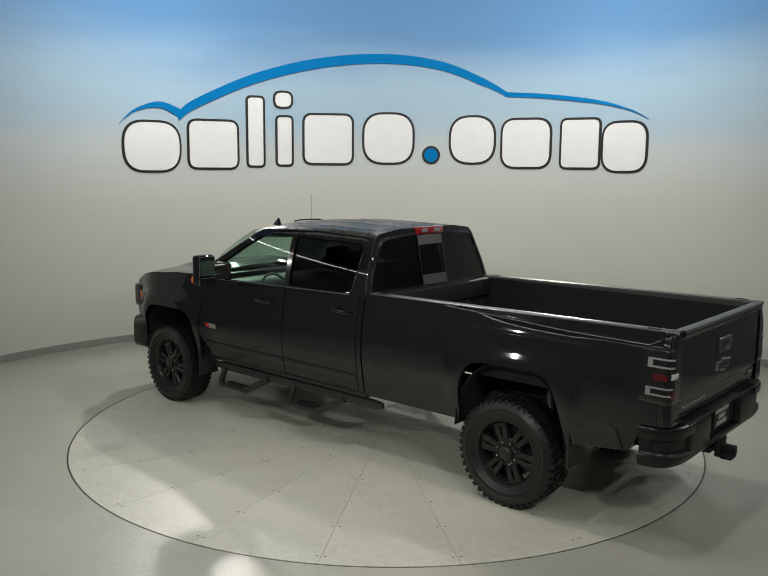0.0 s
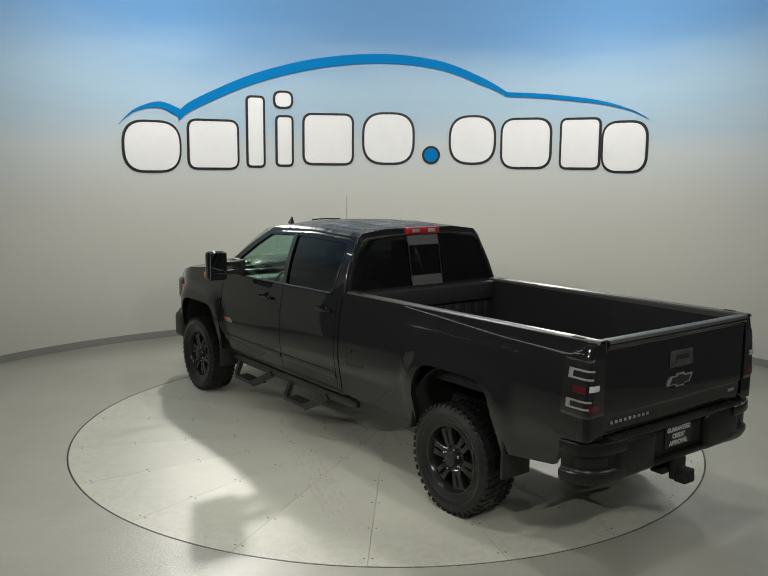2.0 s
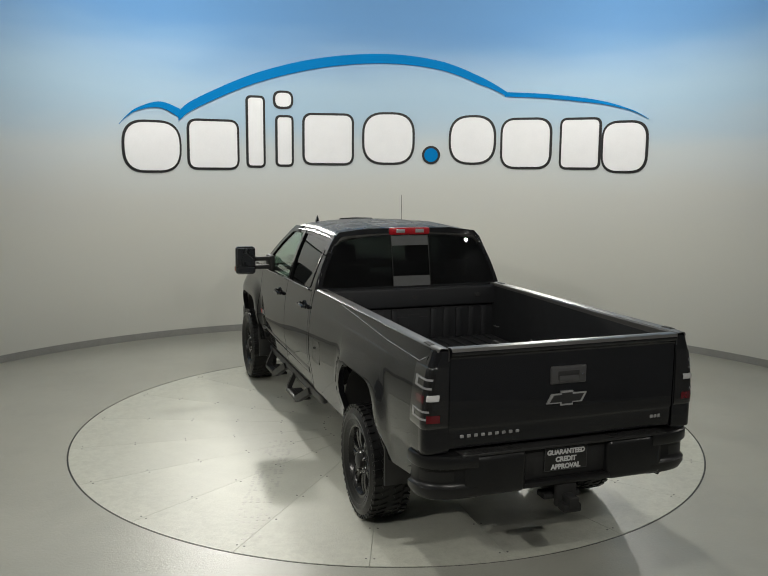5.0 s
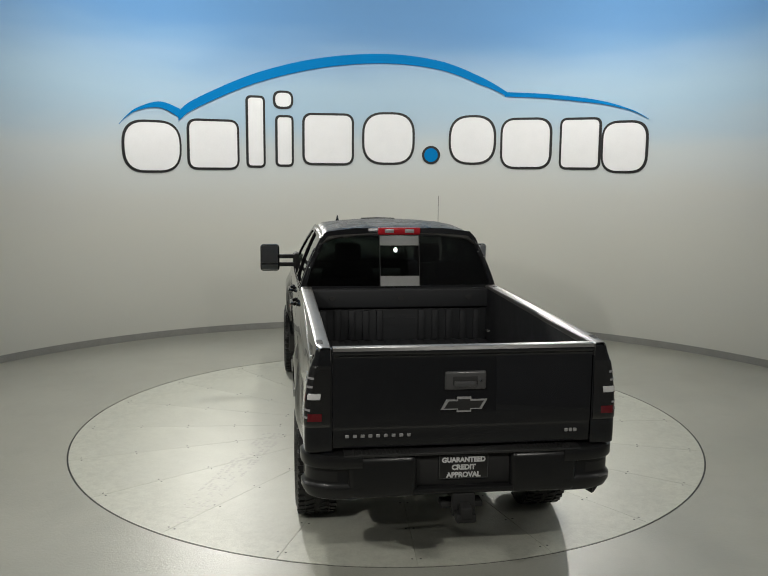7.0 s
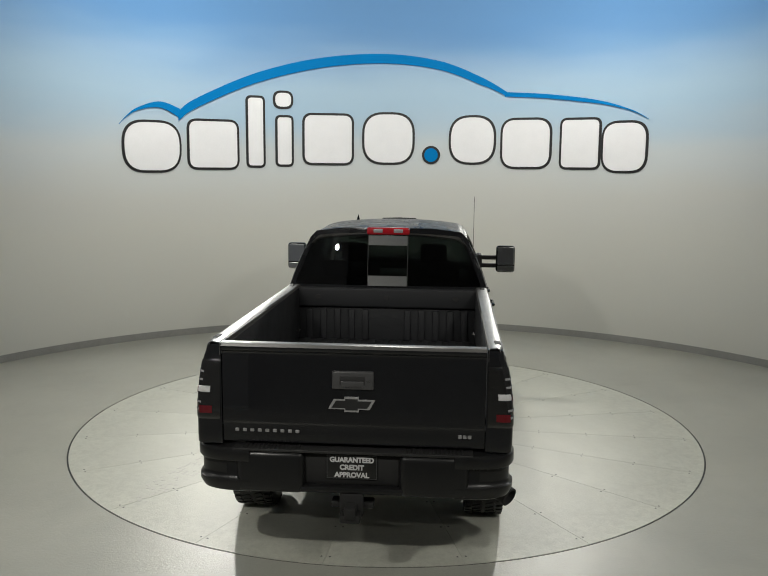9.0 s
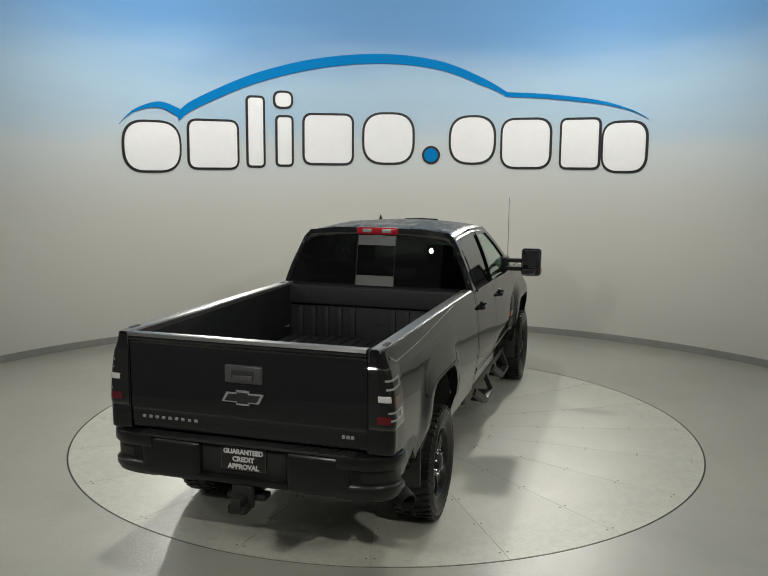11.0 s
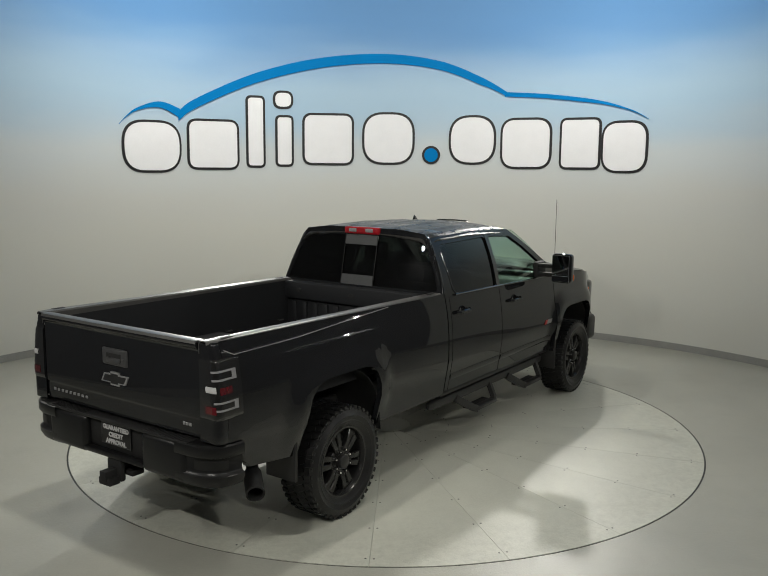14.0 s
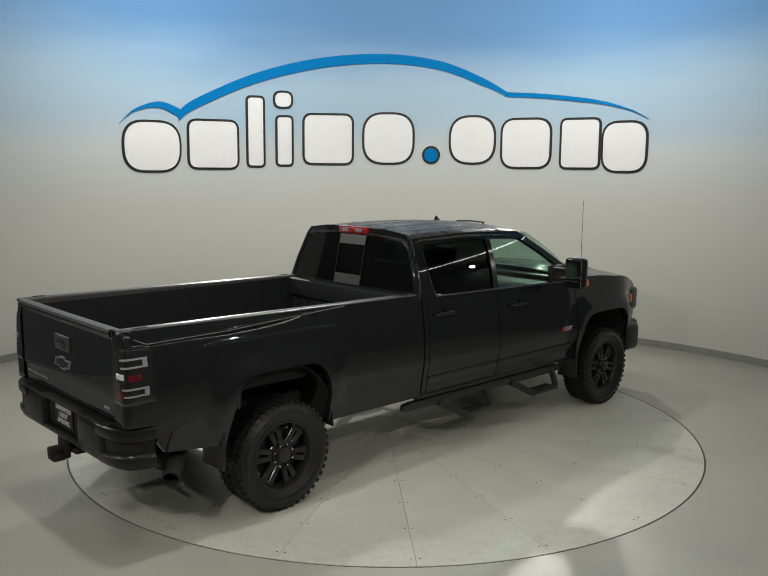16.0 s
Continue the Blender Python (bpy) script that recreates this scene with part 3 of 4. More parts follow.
def build_wheel(name, m, parent, mirror=1):
    """Wheel: barrel and hub; its tyre, spokes, nuts and cap are pieces on it. Its outer face looks along +y."""
    barrel = [(0.246, -0.11), (0.262, -0.115), (0.262, -0.10), (0.236, -0.085), (0.232, 0.07), (0.250, 0.102), (0.264, 0.112), (0.264, 0.122), (0.248, 0.122), (0.226, 0.085), (0.222, -0.08), (0.246, -0.11)]
    wheel = part(name, lathe(barrel[:-1], 56, closed=True), RIM, parent, "gloss black alloy wheel with twin spokes")
    wheel.matrix_basis = m
    # tyre with shoulder and tread lugs
    r = WHEEL_R
    section = [(0.258, -0.115), (0.285, -0.135), (0.335, -0.146), (0.378, -0.138), (r - 0.016, -0.124), (r - 0.009, -0.06), (r - 0.008, 0.0), (r - 0.009, 0.06), (r - 0.016, 0.124), (0.378, 0.138), (0.350, 0.1455), (0.347, 0.1485), (0.341, 0.1488), (0.338, 0.146), (0.312, 0.142), (0.309, 0.1445), (0.304, 0.143), (0.300, 0.139), (0.285, 0.133), (0.258, 0.116), (0.250, 0.0)]
    bm = lathe(section, 72, closed=True)
    lugs = 44
    for i in range(lugs):
        a = 360.0 * i / lugs
        turn = pose(0, 0, 0, 0, a, 0)
        for y0, y1, da, w, tilt in ((0.088, 0.132, 0.0, 0.034, 6), (-0.132, -0.088, 4.0, 0.034, -6), (0.014, 0.076, 2.5, 0.030, 24), (-0.076, -0.014, -1.8, 0.030, 24)):
            mm = turn @ pose(0, 0, 0, 0, da, 0) @ pose(0, (y0 + y1) / 2, 0, 0, 0, 0) @ pose(0, 0, r - 0.0085, 0, 0, tilt)
            box(-w / 2, w / 2, -(y1 - y0) / 2, (y1 - y0) / 2, -0.008, 0.0070, 0.0, bm=bm, m=mm)
        # side biters on the shoulder
        for s in (-1, 1):
            mm = turn @ pose(0, s * 0.1315, r - 0.036, s * -12, 0, 0)
            box(-0.012, 0.012, -0.0035, 0.0035, -0.017, 0.017, 0.0, bm=bm, m=mm)
    part("tyre", bm, RUBBER, wheel, "chunky all-terrain tyre", 40)
    # six twin spokes, each pair closed at the rim round a slot
    b = bmesh.new()
    prof = [(0.070, 0.086, 0.021), (0.11, 0.096, 0.0205), (0.15, 0.101, 0.021), (0.20, 0.100, 0.024), (0.238, 0.094, 0.030)]
    for sgn in (-1, 1):
        rings = []
        for rr, y, w in prof:
            off = sgn * (0.020 + 0.10 * (rr - 0.07))
            rings.append([b.verts.new((off + dx, yy, rr)) for dx, yy in ((-w, y - 0.045), (w, y - 0.045), (w, y - 0.006), (w * 0.8, y), (-w * 0.8, y), (-w, y - 0.006))])
        for p, q in zip(rings, rings[1:]):
            for j in range(6):
                b.faces.new((p[j], p[(j + 1) % 6], q[(j + 1) % 6], q[j]))
        b.faces.new(rings[0])
        b.faces.new(rings[-1])
    box(-0.045, 0.045, 0.050, 0.094, 0.202, 0.240, 0.006, 2, bm=b)
    box(-0.030, 0.030, 0.050, 0.092, 0.098, 0.128, 0.006, 2, bm=b)
    first = part("spoke", b, RIM, wheel, angle=24)
    for i in range(6):
        ob = first if i == 0 else new("spoke", first.data)
        ob.parent = wheel
        ob.matrix_basis = pose(0, 0, 0, 0, 20 + 60 * i, 0)
    part("hub", lathe([(0.0, 0.096), (0.058, 0.096), (0.062, 0.088), (0.108, 0.086), (0.114, 0.078), (0.116, 0.04), (0.0, 0.04)], 40), RIM, wheel)
    part("centre_cap", lathe([(0.0, 0.136), (0.040, 0.134), (0.052, 0.126), (0.056, 0.09), (0.0, 0.09)], 32), PLASTIC, wheel, "black centre cap")
    nut = part("lug_nut", lathe([(0.0, 0.116), (0.006, 0.115), (0.0095, 0.108), (0.0105, 0.082), (0.0, 0.082)], 6), CHROME, wheel, "chrome lug nut")
    for i in range(8):
        ob = nut if i == 0 else new("lug_nut", nut.data)
        ob.parent = wheel
        a = 2 * math.pi * (i + 0.5) / 8
        ob.matrix_basis = pose(0.085 * math.cos(a), 0, 0.085 * math.sin(a))
    part("brake_disc", lathe([(0.0, 0.02), (0.195, 0.02), (0.195, -0.01), (0.0, -0.01)], 40), CHASSIS, wheel, "dark brake disc")
    return wheel


def build_truck():
    t = new("pickup_truck")
    tagged(t, "black lifted crew-cab pickup truck with long bed on the turntable", "pickup truck")

    # --- sides
    def low(z):
        return lambda x: z
    rail = lambda x: lerp(x, ((-3.22, 1.492), (-0.55, 1.462)))
    belt = lambda x: lerp(x, ((-0.6, 1.432), (0.5, 1.412), (1.75, 1.385)))
    hood_edge = lambda x: lerp(x, ((1.7, 1.40), (2.0, 1.405), (2.4, 1.385), (2.9, 1.325), (3.1, 1.26), (3.2, 1.19)))
    for s in (1, -1):
        part("bed_side", side_panel(-3.122, -0.508, lambda x: lerp(x, ((-3.2, 0.872), (-2.985, 0.868), (-2.965, 0.66), (-2.5, 0.60), (-2.4, 0.575), (-0.5, 0.575))), rail, s), PAINT, t)
        part("cab_corner", side_panel(-0.492, -0.438, low(0.60), belt, s, lean=lambda x, z: 0.0), PAINT, t)
        rd = part("rear_door", side_panel(-0.430, 0.518, low(0.60), belt, s, lean=lambda x, z: 0.10 * smooth(0.30, 0.518, x) * smooth(0.62, 1.4, z) * -0.2), PAINT, t)
        fd = part("front_door", side_panel(0.528, 1.755, low(0.59), belt, s, lean=lambda x, z: -0.10 * smooth(1.5, 1.755, x) * smooth(0.85, 0.59, z) - 0.02 * smooth(0.8, 0.528, x) * smooth(0.62, 1.4, z)), PAINT, t)
        part("front_fender", side_panel(1.765, 3.16, lambda x: lerp(x, ((1.7, 0.56), (2.75, 0.56), (2.82, 0.70), (3.2, 0.74))), hood_edge, s, lean=lambda x, z: -0.0), PAINT, t)
        part("rocker", box(-0.50, 1.80, s * 0.78, s * 0.875, 0.535, 0.592, 0.02), PLASTIC, t, "black sill under the doors")
        # lower door crease moulding
        for nm, a, b, par in (("sill_moulding", -0.42, 0.505, rd), ("sill_moulding", 0.54, 1.70, fd)):
            rows = [[(x, s * (half_width(x, z) + dy), z) for z, dy in ((0.690, 0.0), (0.700, 0.004), (0.735, 0.005), (0.750, 0.0))] for x in span(a, b, 14)]
            part(nm, sheet(rows, 0.004), PAINT, par)
        # door handles in their cups
        for par, xh, zh in ((rd, -0.245, 1.285), (fd, 0.79, 1.258)):
            yh = half_width(xh, zh)
            cup = part("handle_cup", lathe([(0.0, -0.002), (0.045, 0.0), (0.055, 0.004), (0.058, -0.004), (0.0, -0.006)], 28, pose(xh, s * yh, zh) @ Matrix.Diagonal((1.0, s, 0.8, 1)).to_4x4()), PAINT, par)
            part("handle", tube([(xh - 0.115, s * (yh + 0.012), zh), (xh - 0.09, s * (yh + 0.036), zh), (xh + 0.08, s * (yh + 0.038), zh + 0.002), (xh + 0.115, s * (yh + 0.010), zh + 0.003)], 0.0165, 10), PAINT, par, "black grab handle")
        # belt trim, catches the light
        part("belt_trim", tube([(x, s * (max(half_width(x, belt(x)), glass_y(belt(x) + 0.012)) + 0.004), belt(x) + 0.012) for x in span(-0.33, 1.62, 16)], 0.0085, 10), TRIM, t, "dark bright-finish window trim")
        part("window_edge_trim", tube([(x, s * (glass_y(z) + 0.003), z) for x, z in ((-0.25, 1.442), (-0.305, 1.452), (-0.333, 1.48), (-0.342, 1.60), (-0.348, 1.72), (-0.345, 1.80))], 0.005, 8), TRIM, t)
        # flank badge: red and silver slanted bars
        for k, (d, w, mat) in enumerate(((0.0, 0.050, BADGE_RED), (0.056, 0.062, BADGE_PALE), (0.124, 0.036, BADGE_PALE))):
            x0 = 1.672 - d if s > 0 else 1.512 + d
            q = [(x0, 0.890), (x0 - s * w, 0.890), (x0 - s * w + 0.024, 0.936), (x0 + 0.024, 0.936)]
            part("door_badge", slab(q, lambda u, v: Vector((u, s * (half_width(u, v) + 0.006), v)), 0.004), mat, fd, "red badge bar" if k == 0 else "silver badge bar")
        # wheel-arch lips
        for xa, w, zbot in ((AXLE_R, 0.47, 0.56), (AXLE_F + 0.03, 0.50, 0.56)):
            # inner wheel house
            rows = [[(xa + (w + 0.03) * math.cos(a), s * yy, 0.50 + 0.60 * math.sin(a) ** 0.8) for yy in (0.40, 0.60, 0.80, 0.925)] for a in span(0.02, math.pi - 0.02, 20)]
            part("inner_fender", box(xa - 0.55, xa + 0.55, s * 0.38, s * 0.42, 0.60, 1.12, 0.01), CHASSIS, t)
            part("wheel_house", sheet(rows, 0.006), CHASSIS, t, "dark inner wheel house")
        # mud flaps
        part("mud_flap", box(-2.495, -2.465, s * 0.66, s * 0.935, 0.41, 0.72, 0.012), PLASTIC, t, "black mud flap")
        part("mud_flap", box(1.775, 1.80, s * 0.74, s * 0.975, 0.36, 0.72, 0.010), PLASTIC, t, "black mud flap")

    flap = rounded([(-0.86, 0.86), (-0.62, 0.86), (-0.62, 1.06), (-0.86, 1.06)], 0.03)
    fuel = part("fuel_door", slab(flap, lambda u, v: Vector((u, half_width(u, v) + 0.0012, v)), 0.004), PAINT, t)
    part("fuel_lock", lathe([(0.0, 0.004), (0.010, 0.004), (0.011, 0.0), (0.0, 0.0)], 14, pose(-0.70, half_width(-0.70, 0.985) + 0.004, 0.985)), CHASSIS, fuel)
    # --- greenhouse
    outer = [(-0.485, 1.425), (-0.46, 1.70), (-0.42, 1.925), (0.30, 1.945), (1.06, 1.925), (1.36, 1.745), (1.90, 1.40), (1.60, 1.385), (0.5, 1.405)]
    win_r = rounded([(-0.335, 1.445), (-0.345, 1.80), (-0.31, 1.865), (0.540, 1.882), (0.472, 1.43)], 0.045)
    win_f = rounded([(0.525, 1.43), (0.60, 1.882), (1.04, 1.862), (1.26, 1.735), (1.63, 1.49), (1.62, 1.405)], 0.04)
    for s in (1, -1):
        place = lambda u, v: Vector((u, s * glass_y(v), v))
        part("window_frame", slab(rounded(outer, 0.03), place, 0.035, [win_r, win_f], 0.07), PAINT, t)
        inset = lambda u, v: Vector((u, s * (glass_y(v) - 0.014), v))
        part("rear_door_glass", slab(rounded([(-0.345, 1.435), (-0.355, 1.80), (-0.32, 1.875), (0.550, 1.892), (0.482, 1.42)], 0.045), inset, 0.005, (), 0.06), GLASS_DARK, t, "dark privacy glass")
        part("front_door_glass", slab(rounded([(0.515, 1.42), (0.59, 1.892), (1.04, 1.872), (1.265, 1.742), (1.64, 1.495), (1.63, 1.395)], 0.04), inset, 0.005, (), 0.06), GLASS_CLEAR, t, "lightly tinted glass")
        # glossy pillar cover between the doors
        rows = [[(x + (z - 1.43) * k, s * (glass_y(z) + 0.006), z) for x, k in ((0.470, 0.155), (0.50, 0.158), (0.53, 0.16))] for z in span(1.43, 1.90, 8)]
        part("pillar_cover", sheet(rows, 0.004), LENS_DARK, t, "gloss black pillar cover")
        # rounded rear corner of the cab
        part("cab_pillar", tube([(lerp(z, ((1.40, -0.505), (1.94, -0.432))), s * (glass_y(z) - 0.026), z) for z in span(1.42, 1.90, 9)] + [(-0.415, s * 0.655, 1.916)], 0.036, 14, taper=0.75), PAINT, t)

    def roof_z(x, y):
        z = lerp(x, ((-0.475, 1.938), (-0.455, 1.962), (-0.42, 1.982), (-0.30, 2.000), (0.3, 2.012), (0.85, 1.995), (1.1, 1.965), (1.28, 1.915)))
        q = abs(y) / 0.70
        z -= 0.050 * q ** 2.2 + 0.045 * smooth(0.90, 1.03, q)
        if -0.38 < x < 0.75:
            fade = smooth(-0.38, -0.28, x) * smooth(0.75, 0.6, x)
            z += 0.007 * fade * max(0.0, math.cos(y * 2 * math.pi / 0.26)) ** 3 * (q < 0.85)
        return z
    rows = [[(x + 0.06 * (1 - (y / 0.72) ** 2) * smooth(0.7, 1.22, x), y, roof_z(x, y)) for y in span(-0.715, 0.715, 61)] for x in sorted(span(-0.44, 1.24, 36) + [-0.475, -0.465, -0.455, -0.29, -0.38, 0.62, 0.75])]
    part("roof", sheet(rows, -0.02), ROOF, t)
    # windscreen and its surround
    rows = []
    for v in span(0, 1, 9):
        x, z, w = 1.25 + 0.63 * v, 1.905 - 0.475 * v - 0.03 * math.sin(math.pi * v) * -1, 0.66 + 0.17 * v
        rows.append([(x + 0.06 * (1 - (y / w) ** 2), y, z) for y in span(-w, w, 15)])
    part("windscreen", sheet(rows, 0.005), GLASS_SHIELD, t, "clear windscreen")
    # rear wall of the cab with the window opening
    def back(u, v):
        bow = 0.035 * (1 - (u / 0.9) ** 2)
        return Vector((lerp(v, ((0.6, -0.50), (1.40, -0.542), (1.99, -0.425))) - bow, u, v))
    wall = [(-0.90, 0.62), (0.90, 0.62), (0.90, 1.42), (0.83, 1.64), (0.715, 1.90), (0.66, 1.958), (0.4, 1.99), (-0.4, 1.99), (-0.66, 1.958), (-0.715, 1.90), (-0.83, 1.64), (-0.90, 1.42)]
    hole = rounded([(-0.845, 1.475), (0.845, 1.475), (0.80, 1.62), (0.665, 1.905), (0.0, 1.925), (-0.665, 1.905), (-0.80, 1.62)], 0.03)
    part("cab_back", slab(wall, back, 0.02, [hole], 0.08), PAINT, t)
    inb = lambda u, v: back(u, v) + Vector((0.008, 0, 0))
    for nm, q in (("rear_pane", [(0.18, 1.468), (0.855, 1.468), (0.81, 1.62), (0.672, 1.912), (0.18, 1.928)]), ("rear_pane", [(-0.18, 1.468), (-0.855, 1.468), (-0.81, 1.62), (-0.672, 1.912), (-0.18, 1.928)]), ("slider_pane", [(-0.178, 1.55), (0.178, 1.55), (0.178, 1.86), (-0.178, 1.86)])):
        part(nm, slab(q, inb, 0.005, (), 0.07), GLASS_REAR, t, "dark rear glass")
    for z0, z1 in ((1.472, 1.562), (1.835, 1.922)):
        part("slider_band", slab([(-0.176, z0), (0.176, z0), (0.176, z1), (-0.176, z1)], lambda u, v: back(u, v) + Vector((-0.003, 0, 0)), 0.004), DOT_GREY, t, "grey film band")
    for y in (-0.18, 0.18):
        part("slider_frame", tube([back(y, 1.47) - Vector((0.003, 0, 0)), back(y, 1.70) - Vector((0.003, 0, 0)), back(y, 1.925) - Vector((0.003, 0, 0))], 0.004, 6), CHASSIS, t)
    # high brake lamp
    lamp_body = part("brake_lamp", box(-0.492, -0.42, -0.196, 0.196, 1.928, 1.996, 0.018, 3), LENS_BRAKE, t, "red high brake lamp")
    for y in (-0.092, 0.092):
        part("cargo_lens", box(-0.499, -0.485, y - 0.042, y + 0.042, 1.948, 1.982, 0.006), LENS_GREY, lamp_body, "clear cargo lens")

    # --- hood and nose
    def hood_z(x, y):
        z = lerp(x, ((1.80, 1.462), (2.3, 1.445), (2.8, 1.395), (3.05, 1.335), (3.17, 1.26), (3.22, 1.18)))
        q = abs(y) / 0.88
        z -= 0.045 * q ** 2.5
        z += 0.040 * smooth(0.50, 0.36, abs(y)) * smooth(3.05, 2.6, x) * smooth(1.75, 2.0, x)
        return z
    rows = [[(x + 0.05 * (1 - (y / 0.88) ** 2) * smooth(2.6, 3.2, x), y, hood_z(x, y)) for y in span(-0.885 + 0.13 * smooth(2.6, 3.22, x), 0.885 - 0.13 * smooth(2.6, 3.22, x), 33)] for x in span(1.80, 3.20, 29)]
    part("hood", sheet(rows, -0.02), DUSTY, t)
    for y in (-0.42, 0.42):
        vent = part("hood_vent", box(2.02, 2.34, y - 0.09, y + 0.09, 1.43, 1.468, 0.012), PLASTIC, t, "black hood vent")
        for x in span(2.06, 2.30, 5):
            part("vent_slat", box(x - 0.012, x + 0.012, y - 0.08, y + 0.08, 1.466, 1.474, 0.003), CHASSIS, vent)
    part("cowl", box(1.70, 1.86, -0.84, 0.84, 1.36, 1.415, 0.02), PLASTIC, t, "black cowl panel")
    part("grille", box(3.16, 3.26, -0.62, 0.62, 0.88, 1.20, 0.03), PLASTIC, t, "black grille")
    part("grille_bar", box(3.245, 3.275, -0.60, 0.60, 1.02, 1.07, 0.01), PAINT, t)
    for s in (1, -1):
        hl = part("headlight", box(3.02, 3.215, s * 0.62, s * 0.835, 0.92, 1.19, 0.045, 3), LENS_DARK, t, "smoked headlight")
        part("marker_lens", box(3.01, 3.06, s * 0.80, s * 0.850, 1.02, 1.12, 0.015), LENS_AMBER, hl, "amber side marker")
    front = part("front_bumper", box(2.96, 3.27, -0.84, 0.84, 0.50, 0.81, 0.07, 4), PLASTIC, t, "black front bumper")
    for s in (1, -1):
        part("bumper_end", box(2.84, 3.12, s * 0.74, s * 0.935, 0.48, 0.79, 0.06, 4), PLASTIC, front)
    for s in (1, -1):
        part("front_liner", box(2.80, 2.86, s * 0.42, s * 0.90, 0.60, 1.12, 0.01), CHASSIS, t)
    part("radiator_support", box(2.86, 3.0, -0.75, 0.75, 0.5, 1.2, 0.02), CHASSIS, t)

    # --- bed
    part("bed_floor", box(-3.13, -0.56, -0.80, 0.80, 0.93, 0.98, 0.008), LINER, t, "ribbed black bed liner floor")
    for y in span(-0.72, 0.72, 13):
        part("floor_rib", box(-3.10, -0.62, y - 0.032, y + 0.032, 0.978, 0.992, 0.006, 1), LINER, t)
    for s in (1, -1):
        rows = [[(x, s * (0.815 - 0.012 * smooth(0.98, 1.06, z)), z) for z in (0.97, 1.03, 1.2, 1.36, 1.45)] for x in span(-3.13, -0.60, 14)]
        part("bed_wall", sheet(rows, 0.01), LINER, t, "black bed wall")
        part("wheel_tub", box(-2.46, -1.50, s * 0.57, s * 0.81, 0.97, 1.10, 0.05, 3), LINER, t, "black wheel tub")
        # pressed panels and stake pockets of the bed wall
        for x in (-2.75, -1.15):
            part("wall_panel", box(x - 0.24, x + 0.24, s * 0.795, s * 0.806, 1.17, 1.36, 0.005, 1), LINER, t)
        for x in (-2.9, -2.2, -1.4, -0.72):
            part("tie_down", tube([(x - 0.03, s * 0.80, 1.08), (x - 0.03, s * 0.775, 1.08), (x + 0.03, s * 0.775, 1.08), (x + 0.03, s * 0.80, 1.08)], 0.006, 6), STEEL, t)
        rows = []
        for x in span(-3.205, -0.545, 30):
            z = rail(x)
            yo = half_width(x, z)
            rows.append([(x, s * 0.795, z - 0.07), (x, s * 0.795, z - 0.002), (x, s * 0.803, z + 0.009), (x, s * (yo - 0.018), z + 0.012), (x, s * (yo - 0.004), z + 0.005), (x, s * (yo + 0.001), z - 0.012)])
        cap = part("rail_cap", sheet(rows, -0.004), CAP, t, "satin black bed-rail cap")
        edge = [(x, s * (half_width(x, lerp(x, CREASE)) + 0.001), lerp(x, CREASE)) for x in span(-1.35, -3.02, 26)]
        edge += [(x, s * (half_width(x, z) + 0.001), z) for x, z in ((-3.035, 1.403), (-3.07, 1.420), (-3.10, 1.434))]
        # the light caught on the cap's edge is given as silver colour
        part("cap_edge_glint", tube(edge, 0.0028, 6), EDGE_GLINT, cap, "rail-cap edge with its highlight coloured silver")
        for x in (-3.04, -0.66):
            part("stake_pocket", box(x - 0.05, x + 0.05, s * 0.835, s * 0.872, rail(x) + 0.0, rail(x) + 0.0145, 0.004, 1), CHASSIS, cap, "dark stake pocket")
        part("bed_corner", corner(s, [(0.05, 0.874), (0.002, 0.874), (0.0, 0.880)] + [(0.0, z) for z in span(0.93, 1.47, 19)] + [(0.003, 1.484), (0.010, 1.489), (0.06, 1.490)], -3.125), PAINT, t)
    # bulkhead
    bulk = part("bulkhead", box(-0.605, -0.560, -0.80, 0.80, 0.96, 1.27, 0.006), LINER, t, "ribbed black front bed wall")
    part("bulkhead_header", box(-0.640, -0.545, -0.81, 0.81, 1.285, 1.455, 0.016, 3), LINER, t, "black bed header")
    for y in span(-0.70, 0.70, 12):
        if abs(y) > 0.17:
            part("bulkhead_rib", box(-0.628, -0.60, y - 0.030, y + 0.030, 0.985, 1.262, 0.010, 2), LINER, bulk)
    for y in (-0.62, 0.0, 0.62):
        part("header_hole", lathe([(0.0, 0.004), (0.026, 0.004), (0.030, 0.0), (0.0, -0.002)], 20, pose(-0.641, y, 1.375, 0, 0, 90) @ Matrix.Diagonal((1, 1, 0.7, 1)).to_4x4()), CHASSIS, t)
    bow = [(-0.17, -0.03), (-0.05, -0.03), (-0.05, -0.055), (0.05, -0.055), (0.05, -0.03), (0.13, -0.03), (0.17, 0.03), (0.05, 0.03), (0.05, 0.055), (-0.05, 0.055), (-0.05, 0.03), (-0.13, 0.03)]
    part("pressed_emblem", slab(bow, lambda u, v: Vector((-0.612, u, 1.16 + v)), 0.012), LINER, bulk)

    # --- tailgate
    def gate_x(y, z):
        x = -3.198 - 0.005 * (1 - (y / 0.8) ** 2)
        x -= 0.022 * smooth(1.435, 1.465, z)
        x += 0.006 * smooth(1.018, 0.998, z)
        x += 0.005 * smooth(0.95, 0.89, z)
        return x
    rows = [[(gate_x(y, z), y, z) for z in (0.89, 0.92, 0.95, 0.998, 1.003, 1.008, 1.013, 1.018, 1.1, 1.2, 1.3, 1.38, 1.43, 1.437, 1.444, 1.45, 1.456, 1.463, 1.475, 1.488)] for y in span(-0.785, 0.785, 41)]
    gate = part("tailgate", sheet(rows, -0.03), PAINT, t, "black tailgate")
